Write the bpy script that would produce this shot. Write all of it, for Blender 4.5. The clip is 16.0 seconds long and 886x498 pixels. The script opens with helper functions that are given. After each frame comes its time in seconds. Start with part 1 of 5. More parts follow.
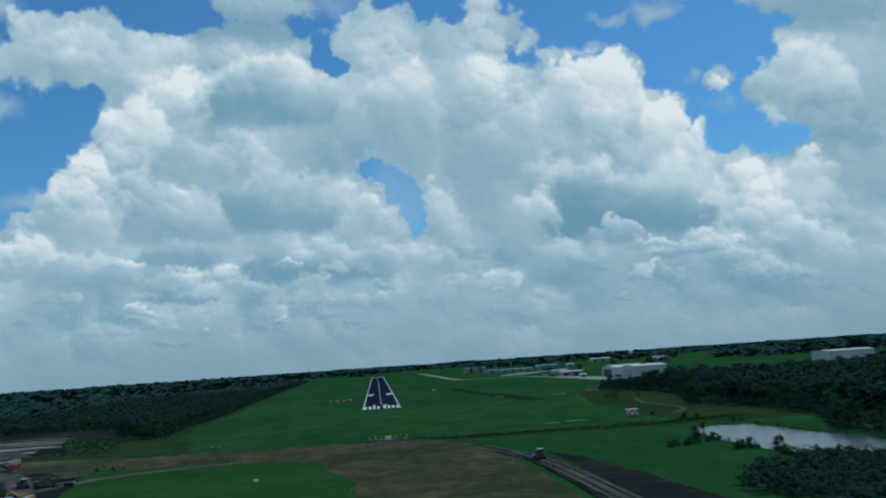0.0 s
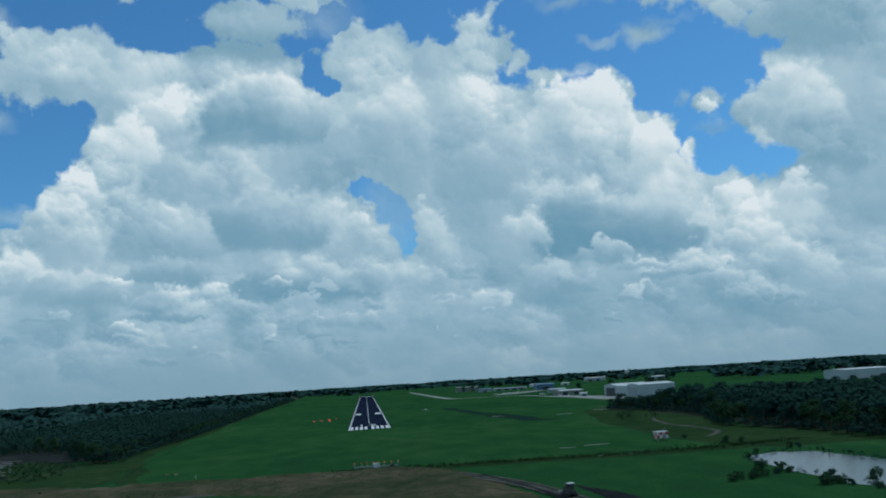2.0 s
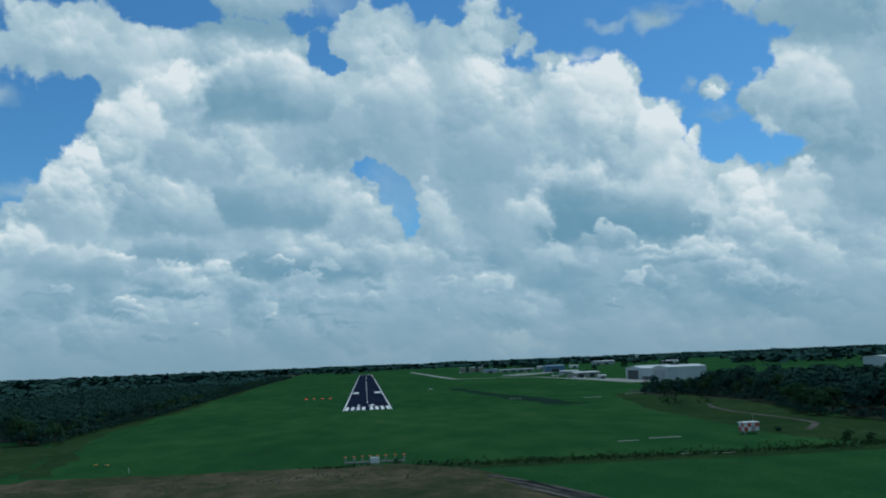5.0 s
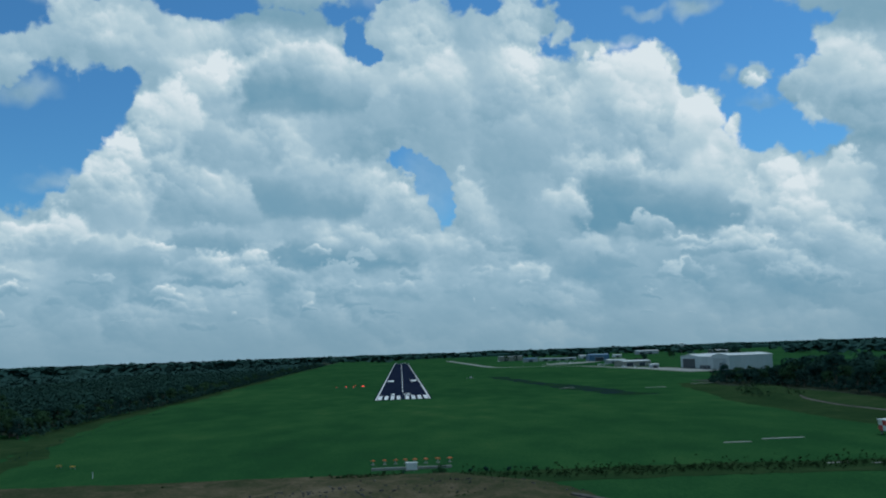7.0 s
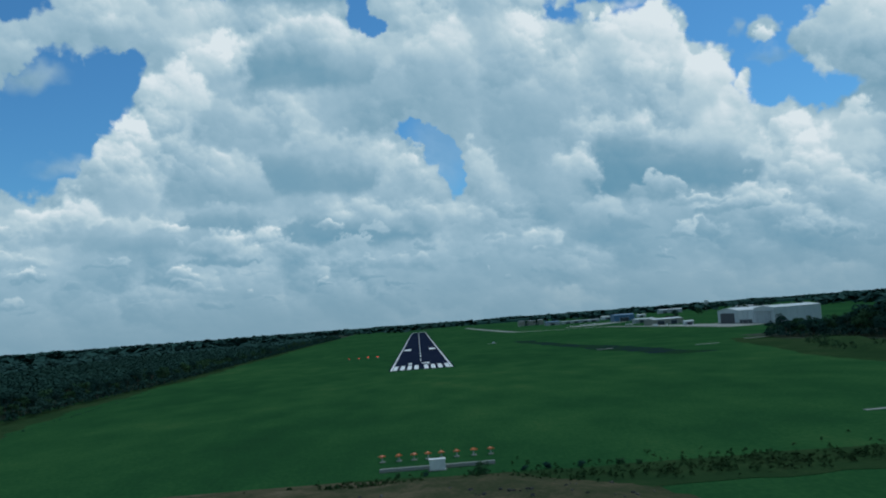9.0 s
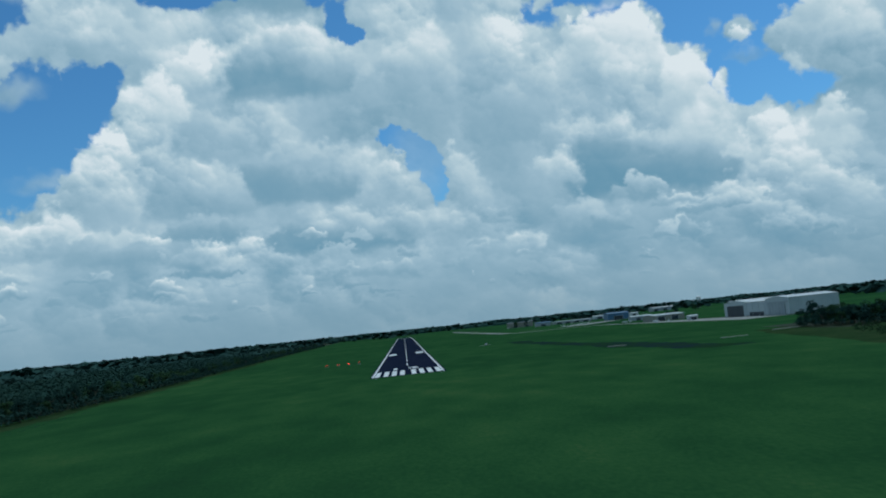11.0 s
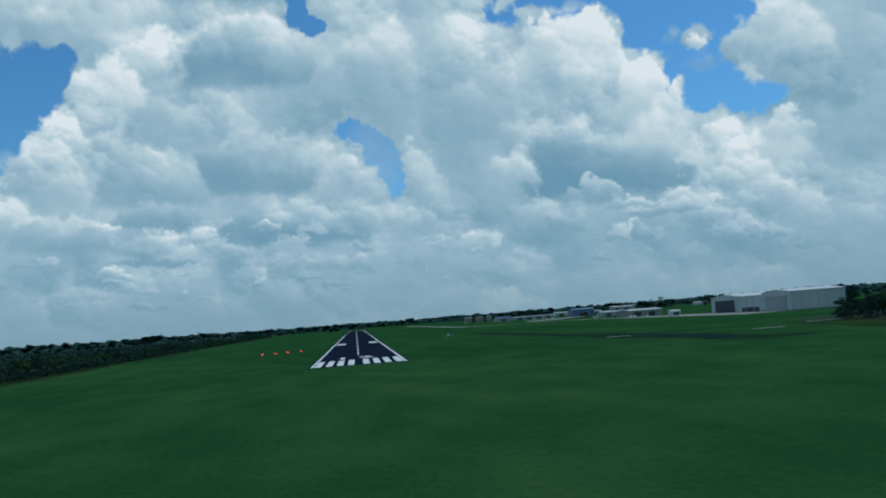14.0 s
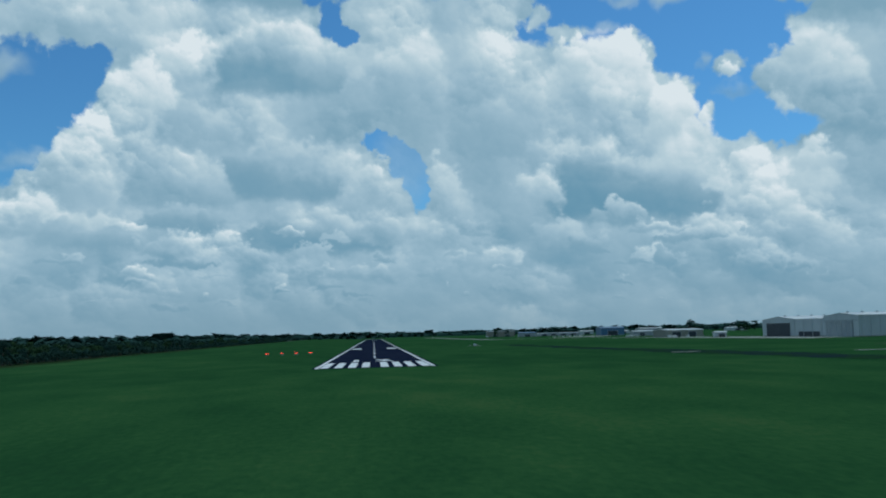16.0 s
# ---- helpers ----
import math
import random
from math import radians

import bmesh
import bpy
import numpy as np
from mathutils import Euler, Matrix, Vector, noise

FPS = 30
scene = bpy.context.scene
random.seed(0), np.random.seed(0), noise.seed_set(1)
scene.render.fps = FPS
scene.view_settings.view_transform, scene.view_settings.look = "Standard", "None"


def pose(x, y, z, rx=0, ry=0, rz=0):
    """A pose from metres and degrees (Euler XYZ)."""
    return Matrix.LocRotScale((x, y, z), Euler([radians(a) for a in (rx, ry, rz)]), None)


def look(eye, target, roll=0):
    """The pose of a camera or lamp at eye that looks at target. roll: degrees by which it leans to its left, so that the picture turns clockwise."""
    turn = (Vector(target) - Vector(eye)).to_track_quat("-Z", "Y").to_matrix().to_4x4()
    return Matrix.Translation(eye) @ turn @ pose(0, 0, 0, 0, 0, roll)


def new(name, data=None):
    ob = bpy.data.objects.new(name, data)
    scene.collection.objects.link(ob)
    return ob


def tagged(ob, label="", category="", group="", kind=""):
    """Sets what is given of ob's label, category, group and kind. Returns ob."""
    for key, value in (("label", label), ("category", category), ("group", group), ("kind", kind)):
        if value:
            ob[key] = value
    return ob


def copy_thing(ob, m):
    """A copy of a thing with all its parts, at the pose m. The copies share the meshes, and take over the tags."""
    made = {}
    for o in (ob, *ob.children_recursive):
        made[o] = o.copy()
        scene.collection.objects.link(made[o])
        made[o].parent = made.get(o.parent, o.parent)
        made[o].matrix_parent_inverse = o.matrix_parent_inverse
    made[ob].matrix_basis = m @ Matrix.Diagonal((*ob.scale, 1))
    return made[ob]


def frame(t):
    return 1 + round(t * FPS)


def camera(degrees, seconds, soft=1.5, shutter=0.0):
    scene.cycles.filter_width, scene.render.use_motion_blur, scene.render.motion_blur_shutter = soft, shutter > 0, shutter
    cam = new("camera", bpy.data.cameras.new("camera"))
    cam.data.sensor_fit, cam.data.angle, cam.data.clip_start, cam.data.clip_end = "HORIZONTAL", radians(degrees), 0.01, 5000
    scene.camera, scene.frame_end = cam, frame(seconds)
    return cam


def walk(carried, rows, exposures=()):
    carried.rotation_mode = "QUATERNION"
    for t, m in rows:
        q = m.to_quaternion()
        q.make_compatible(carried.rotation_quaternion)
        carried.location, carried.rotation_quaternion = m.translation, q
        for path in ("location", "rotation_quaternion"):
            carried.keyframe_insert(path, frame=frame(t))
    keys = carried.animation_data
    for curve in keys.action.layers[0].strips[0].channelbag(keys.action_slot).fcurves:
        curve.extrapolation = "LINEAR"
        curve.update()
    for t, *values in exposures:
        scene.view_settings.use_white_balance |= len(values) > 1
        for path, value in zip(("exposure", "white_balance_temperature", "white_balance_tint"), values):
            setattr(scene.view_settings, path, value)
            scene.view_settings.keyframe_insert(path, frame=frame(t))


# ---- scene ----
# camera ------------------------------------------------------------------
cam = camera(53.09, 16.0, soft=2.0, shutter=0.4)
# seconds, x, y, z, yaw, pitch, roll; the runway threshold is the origin, y runs down the runway
ROWS = [
    (0.00, -2.63, -721.13, 35.86, -4.30, 7.08, 3.86),
    (0.50, -2.39, -704.84, 35.20, -3.03, 6.89, 2.17),
    (1.00, -2.16, -688.55, 34.53, -3.78, 7.72, 1.88),
    (1.50, -1.95, -672.27, 33.85, -4.57, 8.20, 2.69),
    (2.00, -1.74, -656.01, 33.16, -4.98, 8.29, 3.58),
    (2.50, -1.56, -639.76, 32.46, -6.01, 7.82, 3.71),
    (3.00, -1.38, -623.54, 31.75, -6.14, 8.09, 1.41),
    (3.50, -1.22, -607.34, 31.03, -7.17, 7.29, 0.72),
    (4.50, -0.94, -575.06, 29.55, -6.06, 7.14, 1.56),
    (5.25, -0.75, -550.97, 28.41, -4.47, 7.14, 2.72),
    (6.00, -0.59, -526.99, 27.24, -3.58, 7.17, 3.32),
    (6.50, -0.50, -511.08, 26.45, -3.04, 7.36, 3.19),
    (7.00, -0.42, -495.23, 25.64, -2.70, 6.57, 2.00),
    (7.50, -0.35, -479.46, 24.81, -2.76, 5.99, 1.74),
    (8.00, -0.28, -463.76, 23.97, -4.39, 5.33, 2.72),
    (8.50, -0.23, -448.15, 23.11, -1.88, 4.66, 3.84),
    (9.50, -0.15, -417.18, 21.35, -1.89, 4.66, 4.79),
    (10.25, -0.11, -394.21, 19.98, -2.34, 4.82, 5.63),
    (11.00, -0.09, -371.48, 18.58, -2.54, 4.95, 5.93),
    (11.50, -0.09, -356.46, 17.62, -1.88, 5.28, 4.50),
    (12.00, -0.09, -341.56, 16.64, -3.82, 5.12, 3.13),
    (12.50, -0.10, -326.79, 15.64, -4.93, 5.26, 3.72),
    (13.00, -0.11, -312.15, 14.62, -6.50, 5.26, 3.08),
    (13.50, -0.13, -297.64, 13.59, -5.95, 5.14, 0.22),
    (14.00, -0.16, -283.27, 12.53, -5.61, 4.47, 4.37),
    (14.50, -0.19, -269.04, 11.45, -4.61, 4.69, 3.91),
    (15.00, -0.23, -254.96, 10.35, -3.21, 4.91, 4.34),
    (15.50, -0.27, -241.04, 9.22, -3.80, 5.09, 3.56),
    (16.00, -0.31, -227.28, 8.08, -4.46, 5.46, 1.46),
]
walk(cam, [(t, pose(x, y, z, 90 + pitch, roll, yaw)) for t, x, y, z, yaw, pitch, roll in ROWS], [(0.0, 0.0, 5600, 4), (16.0, 0.0, 5600, 4)])

# light -------------------------------------------------------------------
SUN_EL, SUN_AZ = 58.0, 55.0  # degrees above the horizon, degrees right of the runway's heading


class Net:
    """Short-hand for node trees."""

    def __init__(self, tree):
        self.tree = tree

    def node(self, kind):
        return self.tree.nodes.new(kind)

    def put(self, socket, value):
        if isinstance(value, bpy.types.NodeSocket):
            self.tree.links.new(value, socket)
        else:
            socket.default_value = value

    def math(self, op, a, b=0.0, c=0.0, clamp=False):
        n = self.node("ShaderNodeMath")
        n.operation, n.use_clamp = op, clamp
        for s, v in zip(n.inputs, (a, b, c)):
            self.put(s, v)
        return n.outputs[0]

    def vec(self, op, a, b=None, scale=None):
        n = self.node("ShaderNodeVectorMath")
        n.operation = op
        self.put(n.inputs[0], a)
        if b is not None:
            self.put(n.inputs[1], b)
        if scale is not None:
            self.put(n.inputs["Scale"], scale)
        return n.outputs["Value"] if op in ("LENGTH", "DISTANCE", "DOT_PRODUCT") else n.outputs["Vector"]

    def noise(self, vector, scale, detail=4.0, rough=0.55, warp=0.0):
        n = self.node("ShaderNodeTexNoise")
        self.put(n.inputs["Vector"], vector)
        for key, v in (("Scale", scale), ("Detail", detail), ("Roughness", rough), ("Distortion", warp)):
            n.inputs[key].default_value = v
        return n

    def smooth(self, value, low, high, to_low=0.0, to_high=1.0):
        n = self.node("ShaderNodeMapRange")
        n.interpolation_type = "SMOOTHSTEP"
        self.put(n.inputs["Value"], value)
        for key, v in (("From Min", low), ("From Max", high), ("To Min", to_low), ("To Max", to_high)):
            n.inputs[key].default_value = v
        return n.outputs["Result"]

    def mix(self, fac, a, b):
        n = self.node("ShaderNodeMix")
        n.data_type = "RGBA"
        self.put(n.inputs[0], fac)
        for s, v in ((n.inputs[6], a), (n.inputs[7], b)):
            self.put(s, v if isinstance(v, bpy.types.NodeSocket) else (*v, 1.0))
        return n.outputs[2]

    def ramp(self, fac, stops):
        n = self.node("ShaderNodeValToRGB")
        while len(n.color_ramp.elements) < len(stops):
            n.color_ramp.elements.new(0.5)
        for e, (at, colour) in zip(n.color_ramp.elements, stops):
            e.position, e.color = at, (*colour, 1.0)
        self.put(n.inputs[0], fac)
        return n.outputs[0]


# gaps of blue and heaped clouds: azimuth, elevation, half width, half height, in degrees (and weight)
HOLES = [
    (-13.77, 22.78, 2.07, 1.19), (-9.82, 23.39, 4.07, 1.11), (-5.75, 23.45, 1.85, 1.26), (-3.21, 22.65, 1.48, 1.33), (-2.51, 20.57, 0.63, 0.96),
    (-1.56, 19.37, 0.59, 0.44), (-0.8, 23.73, 0.96, 0.67), (4.97, 23.52, 2.59, 1.67), (6.38, 22.51, 1.11, 0.96), (13.79, 22.06, 1.33, 1.48),
    (14.82, 20.78, 1.41, 1.26), (17.73, 21.17, 2.96, 1.67), (21.02, 19.54, 2.96, 3.15), (19.95, 17.45, 1.11, 1.11), (23.91, 18.77, 3.33, 2.22),
    (24.16, 14.12, 2.04, 2.04), (23.33, 16.13, 2.04, 2.04), (25.83, 12.28, 2.22, 0.96), (24.03, 12.65, 1.41, 0.96), (26.98, 19.09, 1.48, 1.67),
]
HOLES_2 = [
    (-18.8, 16.24, 1.56, 1.48), (-17.68, 17.24, 0.96, 0.59), (-19.88, 14.56, 1.78, 1.78), (-20.82, 12.84, 1.63, 1.63), (-21.71, 14.62, 3.15, 2.96),
    (-21.83, 11.3, 1.19, 1.11), (-23.8, 11.38, 2.59, 1.85), (0.35, 12.75, 0.75, 0.42), (1.3, 12.1, 0.8, 0.55), (2.3, 11.3, 1, 0.75),
    (2.9, 10.2, 0.7, 0.8), (3.3, 9.2, 0.5, 0.7), (-19.51, 23.83, 4.15, 1.32), (-24.86, 20.98, 2.64, 1.51), (12.46, 21.76, 2.26, 2.83), (16.26, 21.07, 4.52, 2.26),
    (22.82, 19.6, 3.02, 2.26), (25.94, 18.81, 1.7, 1.7), (4.74, 24.87, 4.9, 1.88), (-11.81, 22.51, 3.77, 0.9),
]
HOLES += HOLES_2
PUFFS = [
    (-18.22, 20.16, 3.15, 2.15), (-16.54, 20.78, 1.48, 1.11), (-19.54, 21.11, 1.48, 1.26), (-15.43, 16.96, 0.81, 0.96), (-16.08, 15.09, 0.81, 0.67),
    (-17.61, 13.79, 0.81, 0.67), (-18.91, 12.18, 0.81, 0.67), (-0.49, 21.42, 1.19, 1.19), (2.21, 21.7, 1.85, 1.41), (4.08, 20.68, 1.3, 1.11),
    (9.83, 20.68, 2.3, 1.78), (8.29, 20.52, 1.26, 1.48), (11.5, 20.09, 1.33, 1.41), (13.11, 18.9, 1.56, 1.04), (17.3, 18.11, 1.56, 1.33),
    (18.51, 17.45, 0.74, 0.81), (20.79, 14.9, 1.56, 1.19), (21.97, 13.32, 1.11, 1.11), (24.4, 11.15, 1.04, 0.74), (26.79, 10.45, 1.48, 0.81),
]
PUFFS_2 = [
    (28.74, 10.77, 1.41, 1.3), (23.49, 16.11, 1.26, 1), (28.78, 17.62, 1.78, 1.93), (30.94, 17.06, 1.85, 1.85), (26.2, 15.2, 1.48, 1.56),
    (27.98, 14.42, 2.59, 2.59), (-21.34, 8.3, 2.59, 0.89), (-23.92, 18.65, 1.48, 0.93), (-6.6, 23.32, 4.71, 1.51), (31.53, 20.81, 6.03, 1.96),
]
PUFFS += PUFFS_2
LUMPS = [
    (-18.21, 18.01, 4.44, 4.07, 0.7, 0.42), (-9.24, 15.44, 12.22, 7.04, 0.66, 0.46), (-12.24, 17.12, 1.85, 3.33, 0.86, 0.62), (-5.57, 16.14, 5.56, 4.82, 0.62, 0.14),
    (1.85, 14.04, 4.26, 8.89, 0.66, 0.46), (8.8, 13.31, 4.07, 9.63, 0.72, 0.4), (15.25, 12.82, 4.26, 7.41, 0.9, 0.5), (13.68, 16.54, 2.22, 2.96, 0.92, 0.6),
    (17.06, 15.15, 2.37, 4.63, 1, 0.72), (20.31, 11.25, 3.04, 5.56, 1.06, 0.66), (28.19, 11.63, 3.89, 8.89, 0.95, 0.34), (26.32, 12.29, 2.22, 3.33, 0.78, 0.5),
    (29.72, 11.21, 3.7, 2.22, 0.46, 0.28), (23.4, 15.09, 1.48, 1.85, 0.95, 0.8), (-15.04, 12.7, 3.33, 5.93, 0.97, 0.56), (-9.31, 11.7, 5.56, 4.07, 0.64, 0.42),
]
LUMPS_2 = [
    (-17.21, 11.61, 3.52, 3.89, 0.9, 0.52), (-18.83, 9.18, 3.33, 3.7, 0.8, 0.46), (12.15, 10.34, 3.33, 2.96, 0.66, 0.42), (17.37, 7.51, 6.11, 6.11, 0.66, 0.02),
    (-5.02, 9.41, 6.85, 4.26, 0.78, 0.14), (-12.51, 8.79, 4.07, 4.07, 0.7, 0.32), (-0.55, 8.43, 2.3, 4.44, 0.8, 0.36), (10.54, 8.25, 2.22, 3.52, 0.84, 0.46),
    (5.12, 7.82, 2.44, 5.19, 0.82, 0.46), (24.67, 8.69, 3.15, 2.78, 0.8, 0.5), (28.37, 8.62, 2.04, 3.33, 0.84, 0.5), (26.26, 4.73, 5.19, 4.44, 0.66, 0.42),
    (-3.3, 5.88, 5.93, 3.33, 0.7, 0.14), (0.77, 6.35, 2.04, 2.22, 0.66, 0.4), (-12.35, 7.15, 3.33, 1.85, 0.54, 0.26), (-21.32, 6.05, 4.26, 3.7, 0.92, 0.44),
]
LUMPS_3 = [
    (-17.7, 5.92, 3.89, 2.78, 0.72, 0.3), (-10.82, 5.2, 3.52, 2.3, 0.98, 0.46), (-12.04, 4.8, 2.96, 1.11, 0.52, 0.24), (4.09, 5.83, 2.3, 2.96, 0.76, 0.4),
    (8.09, 4.34, 3.15, 2.52, 0.8, 0.38), (11.96, 4.68, 2.96, 2.89, 0.7, 0.34), (21.29, 4.42, 4.44, 2.96, 0.72, 0.44), (18.2, 3.56, 2.44, 1.78, 0.9, 0.46),
    (25.47, 3.07, 4.07, 1.85, 0.7, 0.42), (-0.43, 3.82, 3.52, 1.48, 0.76, 0.36), (-6.25, 21.23, 5.65, 4.9, 0.52, 0.26), (31.29, 18.53, 6.41, 5.28, 0.58, 0.34),
]
LUMPS += LUMPS_2 + LUMPS_3
WISPS = [
    (15.56, 19.35, 1.11, 0.44, 0.5), (2.28, 11.09, 2.59, 2.22, 0.40), (22.06, 16.65, 0.37, 0.52, 0.6), (23.87, 14.68, 1.11, 0.37, 0.4), (20.03, 21.14, 1.28, 0.75, 0.9),
    (17.4, 21.02, 1.28, 0.38, 0.6), (16.07, 23.68, 2.64, 0.68, 0.7), (14.37, 19.1, 0.6, 0.6, 0.8), (-22.42, 22.27, 1.13, 0.9, 0.6), (-20.83, 11.08, 2.26, 0.75, 0.5),
    (-23.17, 16.47, 1.88, 0.83, 0.8), (20.82, 21.77, 2.26, 0.38, 0.3), (-1.58, 23.7, 2.26, 1.13, 0.4),
]


def cloud_fields():
    """Node group: how far inside the cloud a direction lies, in degrees."""
    group = bpy.data.node_groups.new("cloud_cover", "ShaderNodeTree")
    group.interface.new_socket("Way", in_out="INPUT", socket_type="NodeSocketVector")
    group.interface.new_socket("Depth", in_out="OUTPUT", socket_type="NodeSocketFloat")
    net = Net(group)
    way = net.node("NodeGroupInput").outputs[0]

    def blob(az, el, rx, ry):
        d = net.vec("MULTIPLY", net.vec("SUBTRACT", way, (az, el, 0)), (1 / rx, 1 / ry, 0))
        return net.math("MULTIPLY", net.math("SUBTRACT", 1.0, net.vec("LENGTH", d)), 0.35 * min(rx, ry) + 0.65)

    gap = None
    for h in HOLES:
        b = blob(*h)
        gap = b if gap is None else net.math("MAXIMUM", gap, b)
    depth = net.math("MULTIPLY", gap, -1.0)
    for p in PUFFS:
        depth = net.math("MAXIMUM", depth, blob(*p))
    net.put(net.node("NodeGroupOutput").inputs[0], net.math("MINIMUM", depth, 3.0))
    return group


def cloud_relief():
    """Node group: heaps of rounded cloud at three sizes: their height, and how far each faces the sun."""
    group = bpy.data.node_groups.new("cloud_relief", "ShaderNodeTree")
    group.interface.new_socket("Way", in_out="INPUT", socket_type="NodeSocketVector")
    group.interface.new_socket("Height", in_out="OUTPUT", socket_type="NodeSocketFloat")
    group.interface.new_socket("Facing", in_out="OUTPUT", socket_type="NodeSocketFloat")
    net = Net(group)
    way = net.node("NodeGroupInput").outputs[0]
    height = facing = None
    # some parts are heaped and crisp, others smooth and veiled
    crisp = net.smooth(net.noise(way, 0.14, 3.0).outputs[0], 0.36, 0.66, 0.22, 1.0)
    up = net.node("ShaderNodeSeparateXYZ")
    net.put(up.inputs[0], way)
    crisp = net.math("MAXIMUM", crisp, net.smooth(up.outputs[1], 6.0, 0.0, 0.0, 0.3))
    for scale, bend, share, turn in ((0.14, 3.0, 0.40, 0.24), (0.36, 1.3, 0.34, 0.46), (0.95, 0.55, 0.26, 0.20), (2.3, 0.22, 0.13, 0.07)):
        bent = net.vec("ADD", way, net.vec("SCALE", net.vec("SUBTRACT", net.noise(way, scale * 1.7, 4.0, 0.6).outputs["Color"], (0.5, 0.5, 0.5)), scale=bend * 1.8))
        cell = net.node("ShaderNodeTexVoronoi")
        cell.feature = "SMOOTH_F1"
        net.put(cell.inputs["Vector"], bent)
        cell.inputs["Scale"].default_value, cell.inputs["Smoothness"].default_value = scale, 0.45
        h = net.math("MULTIPLY", net.math("SUBTRACT", 0.42, cell.outputs["Distance"]), share)
        f = net.math("MULTIPLY", net.vec("DOT_PRODUCT", net.vec("SUBTRACT", bent, cell.outputs["Position"]), (0.45, 0.85, 0.0)), scale * turn)
        if scale > 0.2:
            f = net.math("MULTIPLY", f, crisp)
        height = h if height is None else net.math("ADD", height, h)
        facing = f if facing is None else net.math("ADD", facing, f)
    out = net.node("NodeGroupOutput")
    net.put(out.inputs[0], height)
    net.put(out.inputs[1], facing)
    return group


def low_lumps():
    """Small far heaps in rows towards the horizon, as (azimuth, elevation, half width, height, top, base)."""
    far = random.Random(11)
    made = []
    for e, wide, high, count in ((6.6, 2.0, 1.3, 9), (5.2, 1.7, 1.0, 12), (3.9, 1.5, 0.75, 14), (2.9, 1.3, 0.55, 15), (2.1, 1.2, 0.4, 13)):
        for i in range(count):
            made.append((-30 + 60 * (i + far.random()) / count, e + far.uniform(-0.4, 0.4), wide * far.uniform(0.6, 1.4), high * far.uniform(0.6, 1.3), far.uniform(0.55, 0.84), far.uniform(0.30, 0.46)))
    return made


def build_sky():
    world = bpy.data.worlds.new("sky")
    scene.world = world
    world.use_nodes = True
    tree = world.node_tree
    tree.nodes.clear()
    net = Net(tree)
    sky = net.node("ShaderNodeTexSky")
    sky.sky_type, sky.sun_disc = "NISHITA", False
    sky.sun_elevation, sky.sun_rotation = radians(SUN_EL), radians(SUN_AZ)
    sky.air_density, sky.dust_density, sky.ozone_density, sky.altitude = 1.0, 0.3, 3.0, 50
    way = net.node("ShaderNodeTexCoord").outputs["Generated"]
    axes = net.node("ShaderNodeSeparateXYZ")
    net.put(axes.inputs[0], way)
    az = net.math("MULTIPLY", net.math("ARCTAN2", axes.outputs[0], axes.outputs[1]), 58.4)
    el = net.math("MULTIPLY", net.math("ARCSINE", axes.outputs[2]), 58.4)
    place = net.node("ShaderNodeCombineXYZ")
    net.put(place.inputs[0], az)
    net.put(place.inputs[1], el)
    flat = place.outputs[0]
    # ragged outlines
    bend = net.vec("SCALE", net.vec("SUBTRACT", net.noise(flat, 0.45, 2.0).outputs["Color"], (0.5, 0.5, 0.5)), scale=1.3)
    bend2 = net.vec("SCALE", net.vec("SUBTRACT", net.noise(flat, 1.6, 4.0, 0.55).outputs["Color"], (0.5, 0.5, 0.5)), scale=0.6)
    ragged = net.vec("ADD", flat, net.vec("ADD", bend, bend2))
    cover, relief = cloud_fields(), cloud_relief()

    def call(group, vector):
        n = net.node("ShaderNodeGroup")
        n.node_tree = group
        net.put(n.inputs[0], vector)
        return n.outputs

    # nearer the horizon the clouds lie flatter
    flatten = net.node("ShaderNodeCombineXYZ")
    net.put(flatten.inputs[0], az)
    net.put(flatten.inputs[1], net.math("ADD", el, net.math("MULTIPLY", net.math("POWER", net.math("MAXIMUM", net.math("SUBTRACT", 11.0, el), 0.0), 1.6), -0.05)))
    heaps = call(relief, flatten.outputs[0])
    depth = call(cover, ragged)[0]
    above = call(cover, net.vec("ADD", ragged, (0.5, 1.3, 0)))[0]
    # other quarters of the sky: scattered cloud
    other = net.math("MULTIPLY", net.math("SUBTRACT", net.noise(way, 3.0, 6.0).outputs[0], 0.45), 14.0)
    away = net.math("MAXIMUM", net.smooth(net.math("ABSOLUTE", az), 34, 44), net.smooth(el, 25, 32))
    depth = net.math("ADD", net.math("MULTIPLY", depth, net.math("SUBTRACT", 1.0, away)), net.math("MULTIPLY", other, away))
    heaped = net.math("ADD", depth, net.math("MULTIPLY", heaps[0], 1.7))
    alpha = net.smooth(heaped, -0.16, 0.22)
    for a, e, rx, ry, weight in WISPS:
        d = net.vec("LENGTH", net.vec("MULTIPLY", net.vec("SUBTRACT", net.vec("ADD", ragged, bend), (a, e, 0)), (1 / rx, 1 / ry, 0)))
        alpha = net.math("MAXIMUM", alpha, net.math("MULTIPLY", net.smooth(d, 1.5, 0.2), weight))
    # light and shade inside the cloud: domes lit from above, each with a flat grey base
    crown = net.math("MULTIPLY", heaps[0], 2.4)
    where = net.vec("ADD", flat, net.vec("ADD", net.vec("SCALE", bend, scale=0.8), bend2))
    where = net.vec("ADD", where, net.vec("SCALE", (0.15, -0.4, 0.0), scale=crown))
    rim = net.math("MULTIPLY", net.math("MINIMUM", net.math("MAXIMUM", net.math("SUBTRACT", depth, above), -0.4), 1.3), 0.12)
